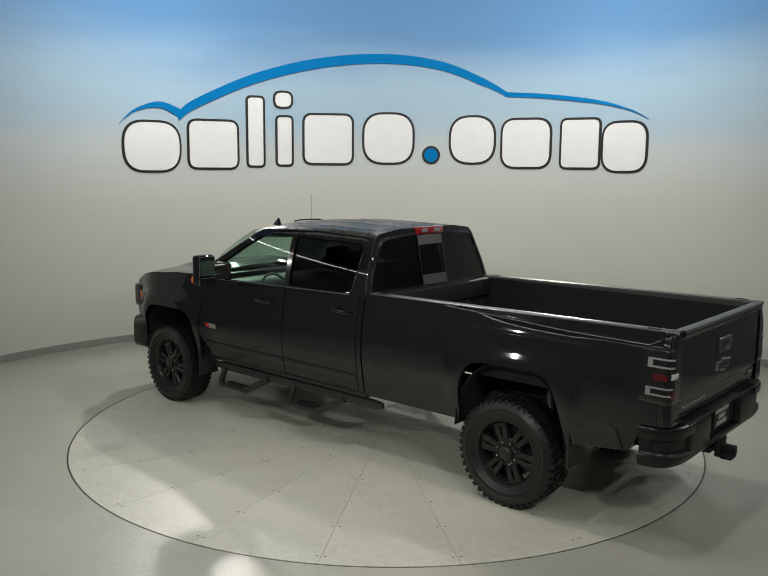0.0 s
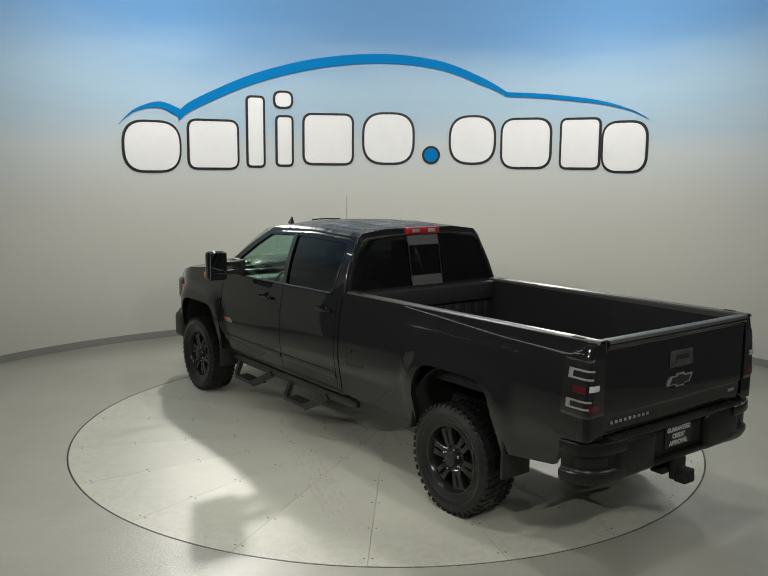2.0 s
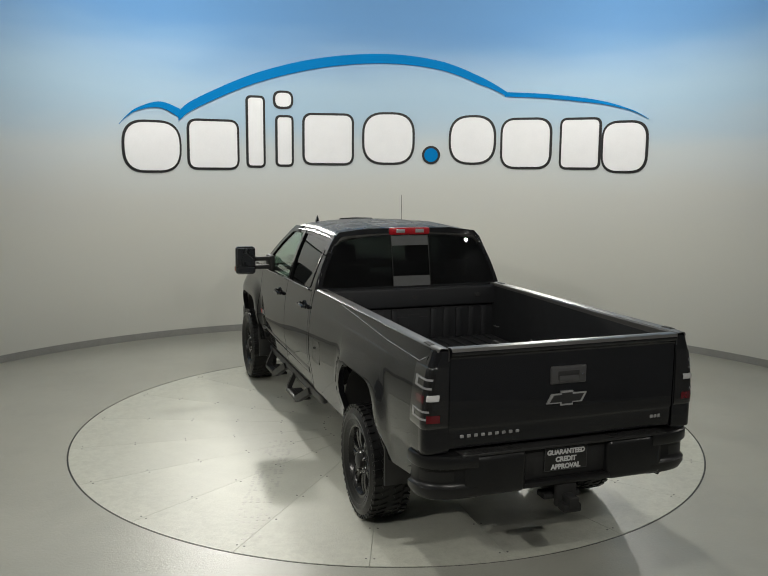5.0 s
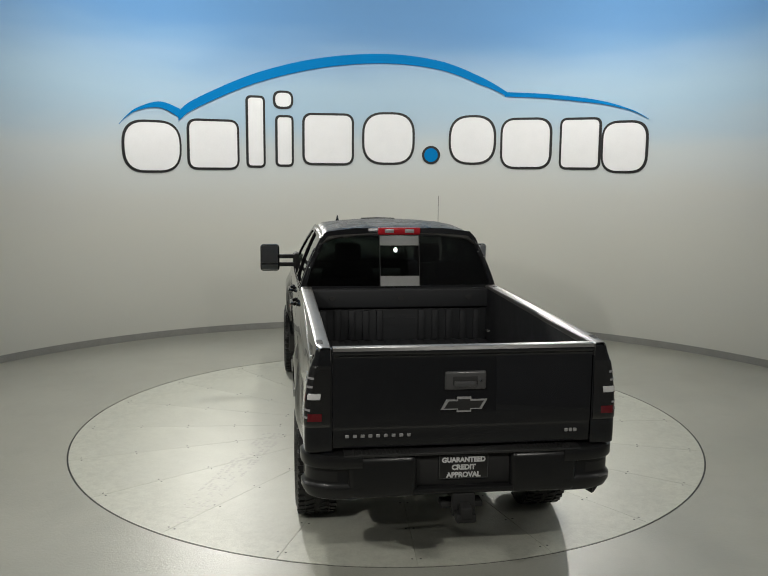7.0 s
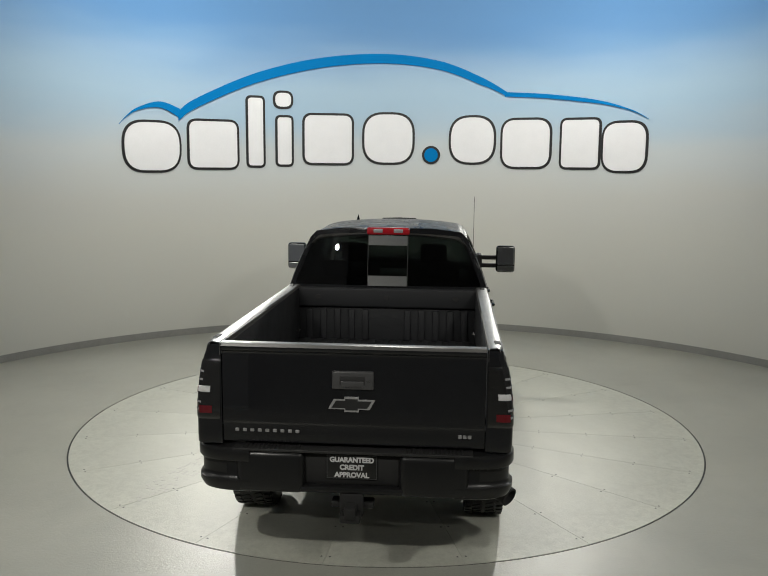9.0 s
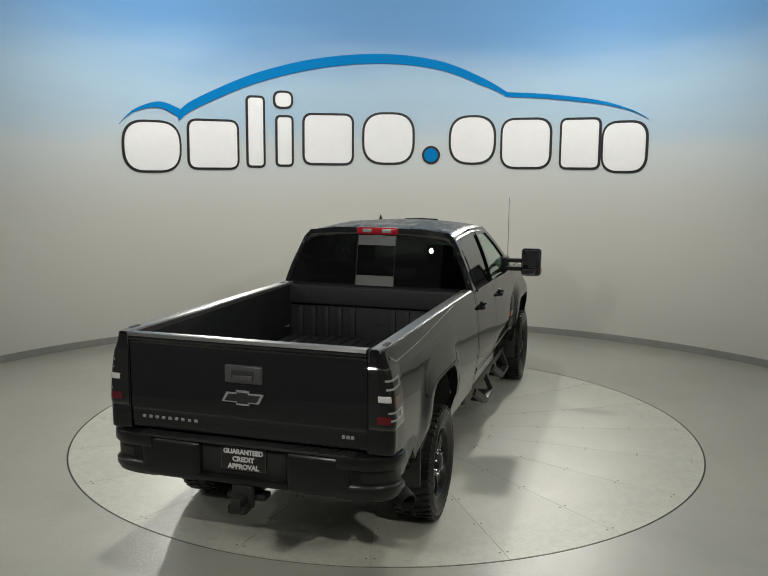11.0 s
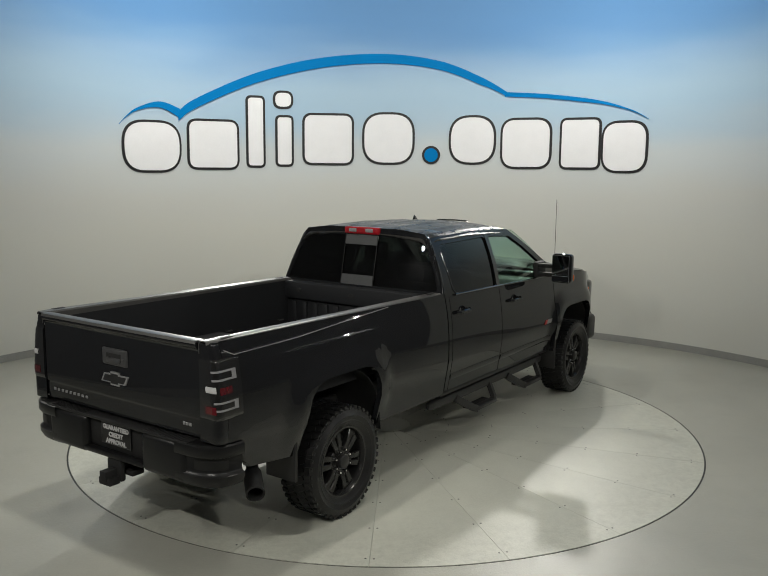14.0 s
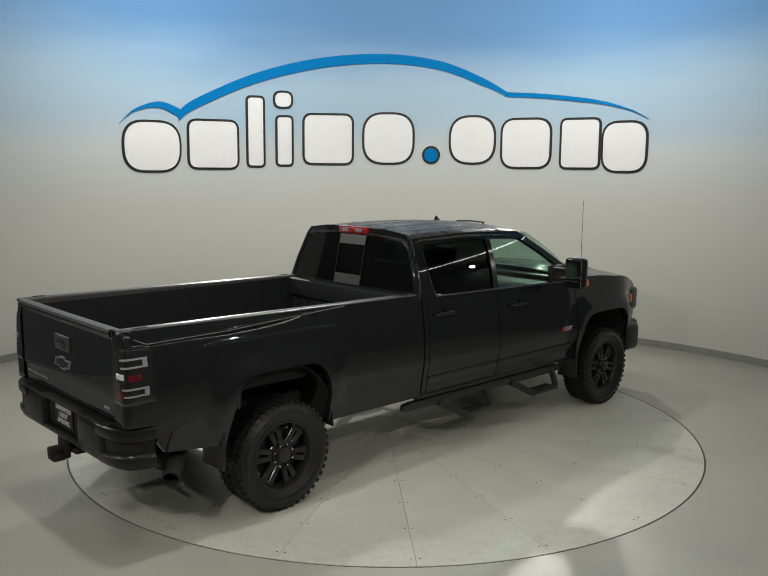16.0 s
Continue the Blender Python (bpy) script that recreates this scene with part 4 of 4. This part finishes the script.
    rows = [[(gate_x(y, 1.488) - 0.002 + dx, y, 1.488 + dz) for dx, dz in ((-0.002, -0.008), (0.004, 0.010), (0.02, 0.014), (0.075, 0.010), (0.085, -0.05))] for y in span(-0.785, 0.785, 21)]
    part("tailgate_cap", sheet(rows, -0.004), CAP, gate, "satin black tailgate cap")
    part("tailgate_inner", box(-3.165, -3.115, -0.785, 0.785, 0.96, 1.46, 0.01), LINER, gate)
    xg = gate_x(0, 1.29)
    bezel = part("gate_handle", box(xg - 0.014, xg + 0.01, -0.128, 0.122, 1.232, 1.345, 0.022, 4), SATIN, t, "black tailgate handle bezel")
    part("handle_recess", box(xg - 0.0155, xg - 0.010, -0.075, 0.075, 1.262, 1.315, 0.004), CHASSIS, bezel)
    part("pull_lever", box(xg - 0.022, xg - 0.010, -0.068, 0.068, 1.250, 1.285, 0.005), SATIN, bezel)
    part("key_lock", lathe([(0.0, 0.003), (0.006, 0.003), (0.0065, 0.0), (0.0, 0.0)], 12, pose(xg - 0.0145, -0.096, 1.288, 0, 0, 90)), CHROME, bezel, "small chrome lock")
    # emblem: bright outline round a black field
    def emb(sc):
        return [(x * sc[0], y * sc[1]) for x, y in ((-0.140, -0.030), (-0.043, -0.030), (-0.043, -0.046), (0.043, -0.046), (0.043, -0.030), (0.108, -0.030), (0.140, 0.030), (0.043, 0.030), (0.043, 0.046), (-0.043, 0.046), (-0.043, 0.030), (-0.108, 0.030))]
    xe = gate_x(0, 1.14)
    e = part("gate_emblem", slab([(-a, b) for a, b in emb((1, 1))], lambda u, v: Vector((xe - 0.010, u + 0.004, 1.142 + v)), 0.010), BADGE_PALE, t, "bright-edged emblem")
    part("emblem_field", slab([(-a, b) for a, b in emb((0.86, 0.74))], lambda u, v: Vector((xe - 0.0125, u + 0.004, 1.142 + v)), 0.004), PLASTIC, e, "black emblem field")
    # lettering stands as plain bars
    for k, y in enumerate(span(0.70, 0.332, 9)):
        part("name_bar", box(gate_x(y, 0.96) - 0.006, gate_x(y, 0.96) + 0.004, y - 0.0120, y + 0.0120, 0.951, 0.971, 0.003, 1), BADGE_PALE, gate, "silver name bar")
    for y in (-0.640, -0.668, -0.696):
        part("trim_bar", box(gate_x(y, 0.96) - 0.005, gate_x(y, 0.96) + 0.004, y - 0.011, y + 0.011, 0.948, 0.970, 0.003, 1), BADGE_PALE, gate, "silver trim bar")

    # --- tail lamps
    for s in (1, -1):
        shell = [(0.02, 1.024), (0.0, 1.024), (-0.0045, 1.032)] + [(-0.0055, z) for z in span(1.05, 1.365, 12)] + [(-0.0045, 1.380), (0.0, 1.390), (0.02, 1.391)]
        tl = part("tail_lamp", corner(s, shell, -2.998, 2.9), LENS_DARK, t, "smoked tail lamp")
        for z0, z1 in ((1.262, 1.326), (1.078, 1.137)):
            for za, zb in ((z0, z0 + 0.013), (z1 - 0.013, z1)):
                part("light_guide", sheet([[corner_point(s, f, z, -3.045, -0.0075) for z in (za, (za + zb) / 2, zb)] for f in span(0.0, 1.75, 14)], 0.002), LENS_GREY, tl, "pale light guide")
            part("guide_end", sheet([[corner_point(s, f, z, -3.037, -0.0078) for z in span(z0, z1, 4)] for f in span(0.0, 0.30, 4)], 0.002), LENS_GREY, tl)
        part("reverse_lens", sheet([[corner_point(s, f, z, -3.045, d) for d, z in ((0.0, 1.186), (-0.010, 1.194), (-0.013, 1.21), (-0.010, 1.226), (0.0, 1.234))] for f in span(1.5, 2.25, 9)], 0.002), LENS_WHITE, tl, "clear reverse lens")
        part("red_lens", sheet([[corner_point(s, f, z, -3.045, -0.008) for z in span(1.062, 1.108, 4)] for f in span(1.6, 2.4, 9)], 0.002), LENS_RED, tl, "red lens")
        part("red_side_lens", sheet([[corner_point(s, f, z, -3.045, -0.0075) for z in span(1.180, 1.222, 4)] for f in span(0.35, 1.25, 8)], 0.002), LENS_RED, tl, "dark red side lens")

    # --- rear bumper, its middle set back for the plate
    bm = box(-3.205, -3.05, -0.34, 0.34, 0.61, 0.85, 0.02)
    for s in (1, -1):
        box(-3.256, -3.06, s * 0.285, s * 0.70, 0.588, 0.852, 0.040, 4, bm=bm)
    rb = part("rear_bumper", bm, BUMPER, t, "black rear bumper")
    bm = box(-3.255, -3.06, -0.72, 0.72, 0.846, 0.866, 0.008)
    for s in (1, -1):
        for y in span(0.32, 0.66, 15):
            box(-3.252, -3.11, s * y - 0.006, s * y + 0.006, 0.865, 0.8695, 0.002, 1, bm=bm)
    part("step_pad", bm, PLASTIC, rb, "ribbed black step pad")
    for s in (1, -1):
        # the corner sweeps round to the flank; the profile is (inset, height)
        def sweep(profile, f0, f1, n):
            out = []
            for f in span(f0, f1, n):
                e = 2 / 3.2
                c, q = max(1e-6, math.cos(f)), max(1e-6, math.sin(f))
                px, py = -2.985 - 0.277 * c ** e, 0.58 + 0.392 * q ** e
                nx, ny = -(c ** (2 - e)) / 0.277, (q ** (2 - e)) / 0.392
                k = math.hypot(nx, ny)
                nx, ny = nx / k, ny / k
                out.append([(px - nx * d, s * (py - ny * d), z) for d, z in profile])
            return out
        skin = [(0.12, 0.860), (0.014, 0.860), (0.003, 0.852), (0.0, 0.842), (0.0, 0.792), (0.006, 0.782), (0.026, 0.774), (0.028, 0.69), (0.020, 0.672), (0.004, 0.660), (0.004, 0.63), (0.024, 0.592), (0.05, 0.578), (0.12, 0.58), (0.12, 0.860)]
        part("bumper_corner", sheet(sweep(skin, 0.02, math.pi / 2 - 0.02, 22)), BUMPER, rb)
        part("corner_step", sheet(sweep([(0.04, 0.760), (0.0235, 0.757), (0.0235, 0.698), (0.04, 0.696)], 0.30, 1.25, 14)), PLATE_BLACK, rb, "dark corner step")
        part("bumper_top", box(-3.20, -3.0, s * 0.56, s * 0.86, 0.80, 0.857, 0.008), BUMPER, rb)
    part("plate_recess", box(-3.209, -3.19, -0.30, 0.30, 0.65, 0.84, 0.006), CHASSIS, rb, "dark plate recess")
    part("bumper_lip", box(-3.255, -3.17, -0.31, 0.31, 0.605, 0.640, 0.010), BUMPER, rb)
    plate = part("dealer_plate", box(-3.222, -3.214, -0.152, 0.152, 0.684, 0.834, 0.004), PLATE_BLACK, t, "black plate with white lettering")
    bm = box(-3.2235, -3.2215, -0.150, 0.150, 0.8285, 0.8315)
    box(-3.2235, -3.2215, -0.150, 0.150, 0.6865, 0.6895, bm=bm)
    for y in (-0.1485, 0.1485):
        box(-3.2235, -3.2215, y - 0.0015, y + 0.0015, 0.6897, 0.8283, bm=bm)
    part("plate_border", bm, DOT_GREY, plate, "thin grey border")
    for text, z, w in (("GUARANTEED", 0.790, 0.96), ("CREDIT", 0.743, 1.0), ("APPROVAL", 0.696, 1.0)):
        letters(text, 0.0425, PLATE_WHITE, plate, pose(-3.2225, 0.0, z, 90, 0, -90) @ Matrix.Diagonal((w, 1, 1, 1)).to_4x4())
    hitch = part("hitch_receiver", box(-3.24, -2.90, -0.045, 0.045, 0.485, 0.575, 0.012), CHASSIS, t, "black hitch receiver")
    part("hitch_collar", box(-3.25, -3.205, -0.072, 0.072, 0.455, 0.605, 0.015), CHASSIS, hitch)
    part("hitch_tube", box(-3.34, -3.20, -0.034, 0.034, 0.475, 0.545, 0.008), CHASSIS, hitch, "black ball mount")
    part("hitch_drop", box(-3.33, -3.24, -0.06, 0.06, 0.445, 0.50, 0.012), CHASSIS, hitch)
    part("hitch_crossbar", box(-3.02, -2.90, -0.55, 0.55, 0.50, 0.60, 0.02), CHASSIS, hitch)
    part("hitch_chain_plate", box(-3.20, -3.10, -0.13, 0.13, 0.49, 0.53, 0.012), CHASSIS, hitch)
    # exhaust
    part("exhaust_pipe", tube([(-1.3, -0.50, 0.62), (-2.45, -0.58, 0.64), (-2.65, -0.68, 0.60), (-2.80, -0.83, 0.54)], 0.042, 16), CHASSIS, t, "dark exhaust pipe")
    part("exhaust_tip", lathe([(0.040, 0.0), (0.060, 0.0), (0.062, 0.20), (0.052, 0.205), (0.050, 0.02), (0.040, 0.01)], 28, look((-2.79, -0.82, 0.545), (-2.91, -0.96, 0.484)) @ pose(0, 0, 0, -90), closed=True), CHASSIS, t, "black exhaust tip")

    # --- frame, axles, tank
    for s in (1, -1):
        part("frame_rail", box(-3.1, 2.95, s * 0.44, s * 0.52, 0.56, 0.74, 0.015), CHASSIS, t)
        part("shock", tube([(AXLE_R - 0.20, s * 0.62, 0.42), (AXLE_R - 0.12, s * 0.55, 0.95)], 0.03, 10), STEEL, t, "dull steel shock absorber")
        part("leaf_spring", tube([(AXLE_R - 0.75, s * 0.55, 0.62), (AXLE_R - 0.3, s * 0.55, 0.50), (AXLE_R, s * 0.55, 0.47), (AXLE_R + 0.3, s * 0.55, 0.50), (AXLE_R + 0.7, s * 0.55, 0.62)], 0.03, 6), CHASSIS, t)
    part("rear_axle", tube([(AXLE_R, -0.78, WHEEL_Z), (AXLE_R, 0.78, WHEEL_Z)], 0.055, 14), CHASSIS, t)
    part("differential", lathe([(0.0, -0.16), (0.10, -0.14), (0.17, -0.06), (0.18, 0.0), (0.17, 0.06), (0.10, 0.14), (0.0, 0.16)], 20, pose(AXLE_R, 0, WHEEL_Z)), CHASSIS, t)
    part("front_axle", tube([(AXLE_F, -0.78, WHEEL_Z), (AXLE_F, 0.78, WHEEL_Z)], 0.05, 14), CHASSIS, t)
    part("drive_shaft", tube([(AXLE_R, 0, 0.45), (0.6, 0, 0.58)], 0.05, 12), CHASSIS, t)
    part("fuel_tank", box(-1.35, 0.35, 0.10, 0.42, 0.44, 0.72, 0.05), CHASSIS, t)
    part("gearbox", box(0.4, 2.6, -0.30, 0.30, 0.45, 0.95, 0.08), CHASSIS, t)
    part("underbody", box(-0.50, 2.0, -0.82, 0.82, 0.585, 0.62), CHASSIS, t)
    part("spare_tyre", lathe([(0.0, -0.1), (0.30, -0.1), (0.36, -0.05), (0.36, 0.05), (0.30, 0.1), (0.0, 0.1)], 40, pose(-2.62, 0, 0.74, 90)), RUBBER, t, "spare tyre under the bed")

    # --- side steps: two hoops on a bar
    for s in (1, -1):
        rows = [[(x, s * (0.845 + dy * k), 0.487 + dz * k) for dy, dz in ((0.035, 0.0), (0.026, 0.034), (0.0, 0.042), (-0.03, 0.034), (-0.036, 0.0), (-0.03, -0.034), (0.0, -0.042), (0.026, -0.034), (0.035, 0.0))] for x, k in ((-0.662, 0.02), (-0.66, 0.55), (-0.64, 0.8), (-0.56, 1.0), (0.4, 1.0), (1.52, 1.0), (1.64, 0.8), (1.66, 0.5), (1.662, 0.02))]
        bar = part("side_step", sheet(rows), PLASTIC, t, "textured black side step bar")
        for x1, x0 in ((0.43, 0.05), (1.48, 1.08)):
            lowz, yo = 0.318, 0.925
            part("step_hoop", tube([(x1 + 0.005, s * 0.865, 0.478), (x1, s * yo, lowz + 0.03), (x1 - 0.01, s * yo, lowz)], 0.022, 4, square=True), PLASTIC, bar)
            part("step_hoop", tube([(x0 - 0.27, s * 0.865, 0.470), (x0 - 0.02, s * yo, lowz + 0.012), (x0 + 0.02, s * yo, lowz)], 0.031, 4, square=True), PLASTIC, bar)
            part("step_tread", box(x0 - 0.02, x1 + 0.012, s * 0.885, s * 0.958, lowz - 0.020, lowz + 0.018, 0.010), PLASTIC, bar, "black step tread")
            part("step_plate", box(x0 - 0.01, x1, s * 0.80, s * 0.888, lowz - 0.014, lowz + 0.008, 0.006), CHASSIS, bar)
        for x in (-0.40, 0.60, 1.55):
            part("step_bracket", tube([(x, s * 0.85, 0.49), (x, s * 0.72, 0.53), (x, s * 0.52, 0.60)], 0.022, 6), CHASSIS, bar)

    # --- mirrors, antennas, roof bits
    for s in (1, -1):
        mi = part("door_mirror", box(1.335, 1.445, s * 1.078, s * 1.290, 1.376, 1.676, 0.035, 4), PAINT, t, "black extended towing mirror")
        part("mirror_glass", box(1.330, 1.338, s * 1.092, s * 1.276, 1.465, 1.662, 0.003, 1), MIRROR, mi, "mirror glass")
        part("spot_glass", box(1.330, 1.338, s * 1.092, s * 1.276, 1.392, 1.452, 0.003, 1), MIRROR, mi, "wide-angle mirror glass")
        part("mirror_arm", box(1.37, 1.44, s * 0.89, s * 1.10, 1.515, 1.56, 0.012), CHASSIS, mi)
        part("mirror_arm", box(1.37, 1.44, s * 0.89, s * 1.10, 1.425, 1.47, 0.012), CHASSIS, mi)
        part("mirror_foot", box(1.36, 1.58, s * 0.855, s * 0.925, 1.395, 1.575, 0.03), CHASSIS, mi)
        part("turn_lens", box(1.41, 1.452, s * 1.225, s * 1.2935, 1.40, 1.465, 0.012), LENS_AMBER, mi, "amber turn lens")
    fin_x, fin_y, fin_z = FIN
    part("shark_fin", sheet([[(fin_x - 0.02 * v + dx * k * 0.8, fin_y + dy * k, fin_z - 0.075 * (1 - v)) for dx, dy in ((0.09, 0), (0.04, 0.018), (-0.05, 0.020), (-0.075, 0), (-0.05, -0.020), (0.04, -0.018), (0.09, 0))] for v, k in ((0, 1.0), (0.3, 0.78), (0.65, 0.45), (0.92, 0.22), (1.0, 0.02))]), PAINT, t, "black shark-fin antenna")
    sx, sy, sw, sz = SUN
    part("sunroof_deflector", tube([(sx - 0.04, sy + sw, sz - 0.012), (sx, sy + sw * 0.92, sz), (sx + 0.03, sy, sz + 0.004), (sx, sy - sw * 0.92, sz), (sx - 0.04, sy - sw, sz - 0.012)], 0.008, 8), PLASTIC, t, "black sunroof wind deflector")
    ax, ay, az = ANTENNA
    part("mast_antenna", tube([(ax, ay, 1.36), (ax, ay, 1.42), (ax, ay, az)], 0.0042, 6, taper=0.6), CHASSIS, t, "thin black mast antenna")
    part("antenna_base", lathe([(0.0, 0.03), (0.012, 0.028), (0.02, 0.0), (0.0, 0.0)], 14, pose(ax, ay, 1.375, 90)), PLASTIC, t)

    # --- cabin
    part("dashboard", box(1.35, 1.80, -0.78, 0.78, 1.02, 1.36, 0.07, 3), CABIN, t, "black dashboard")
    part("steering_wheel", lathe([(0.175, -0.014), (0.189, 0.0), (0.175, 0.014), (0.161, 0.0)], 28, look((1.22, 0.40, 1.27), (1.5, 0.40, 1.12)) @ pose(0, 0, 0, 90), closed=True), CABIN, t, "black steering wheel")
    part("steering_column", tube([(1.23, 0.40, 1.26), (1.5, 0.40, 1.12)], 0.04, 10), CABIN, t)
    for y in (-0.40, 0.40):
        seat = part("front_seat", box(0.42, 0.98, y - 0.27, y + 0.27, 0.86, 1.06, 0.06, 3), SEAT, t, "black leather front seat")
        part("seat_back", box(0.28, 0.46, y - 0.26, y + 0.26, 1.00, 1.56, 0.07, 3), SEAT, seat)
        part("headrest", box(0.27, 0.38, y - 0.13, y + 0.13, 1.59, 1.78, 0.04, 3), SEAT, seat)
    bench = part("rear_bench", box(-0.38, 0.08, -0.72, 0.72, 0.86, 1.06, 0.06, 3), SEAT, t, "black leather rear bench")
    part("bench_back", box(-0.45, -0.30, -0.72, 0.72, 1.00, 1.52, 0.05, 3), SEAT, bench)
    for y in (-0.48, 0.48):
        part("rear_headrest", box(-0.44, -0.34, y - 0.13, y + 0.13, 1.53, 1.68, 0.04, 3), SEAT, bench)
    part("cabin_floor", box(-0.48, 1.72, -0.84, 0.84, 0.70, 0.74, 0.01), CABIN, t)
    part("headliner", box(-0.42, 0.98, -0.66, 0.66, 1.905, 1.925, 0.008), HEADLINER, t, "pale headliner")

    # --- wheels
    for xa in (AXLE_R, AXLE_F):
        yw = 0.835 if xa < 0 else 0.88
        build_wheel("wheel", pose(xa, yw, WHEEL_Z), t)
        build_wheel("wheel", pose(xa, -yw, WHEEL_Z, 0, 0, 180), t)
    return t


FIN = (1.13, 0.45, 2.02)
SUN = (1.17, 0.0, 0.195, 1.976)
ANTENNA = (1.984, -0.84, 2.20)
truck = build_truck()


# ---------------------------------------------------------------- what moves
TURN = ((0.0, 139.08), (2.0, 127.31), (4.0, 115.52), (7.0, 97.64), (9.0, 85.68), (12.0, 67.53), (14.0, 55.50), (16.0, 43.51))


def motions():
    walk(turntable, [(t, pose(0, 0, 0, 0, 0, a)) for t, a in TURN])
    walk(truck, [(t, pose(0, 0, 0, 0, 0, a) @ pose(0, -0.04, 0)) for t, a in TURN])


motions()
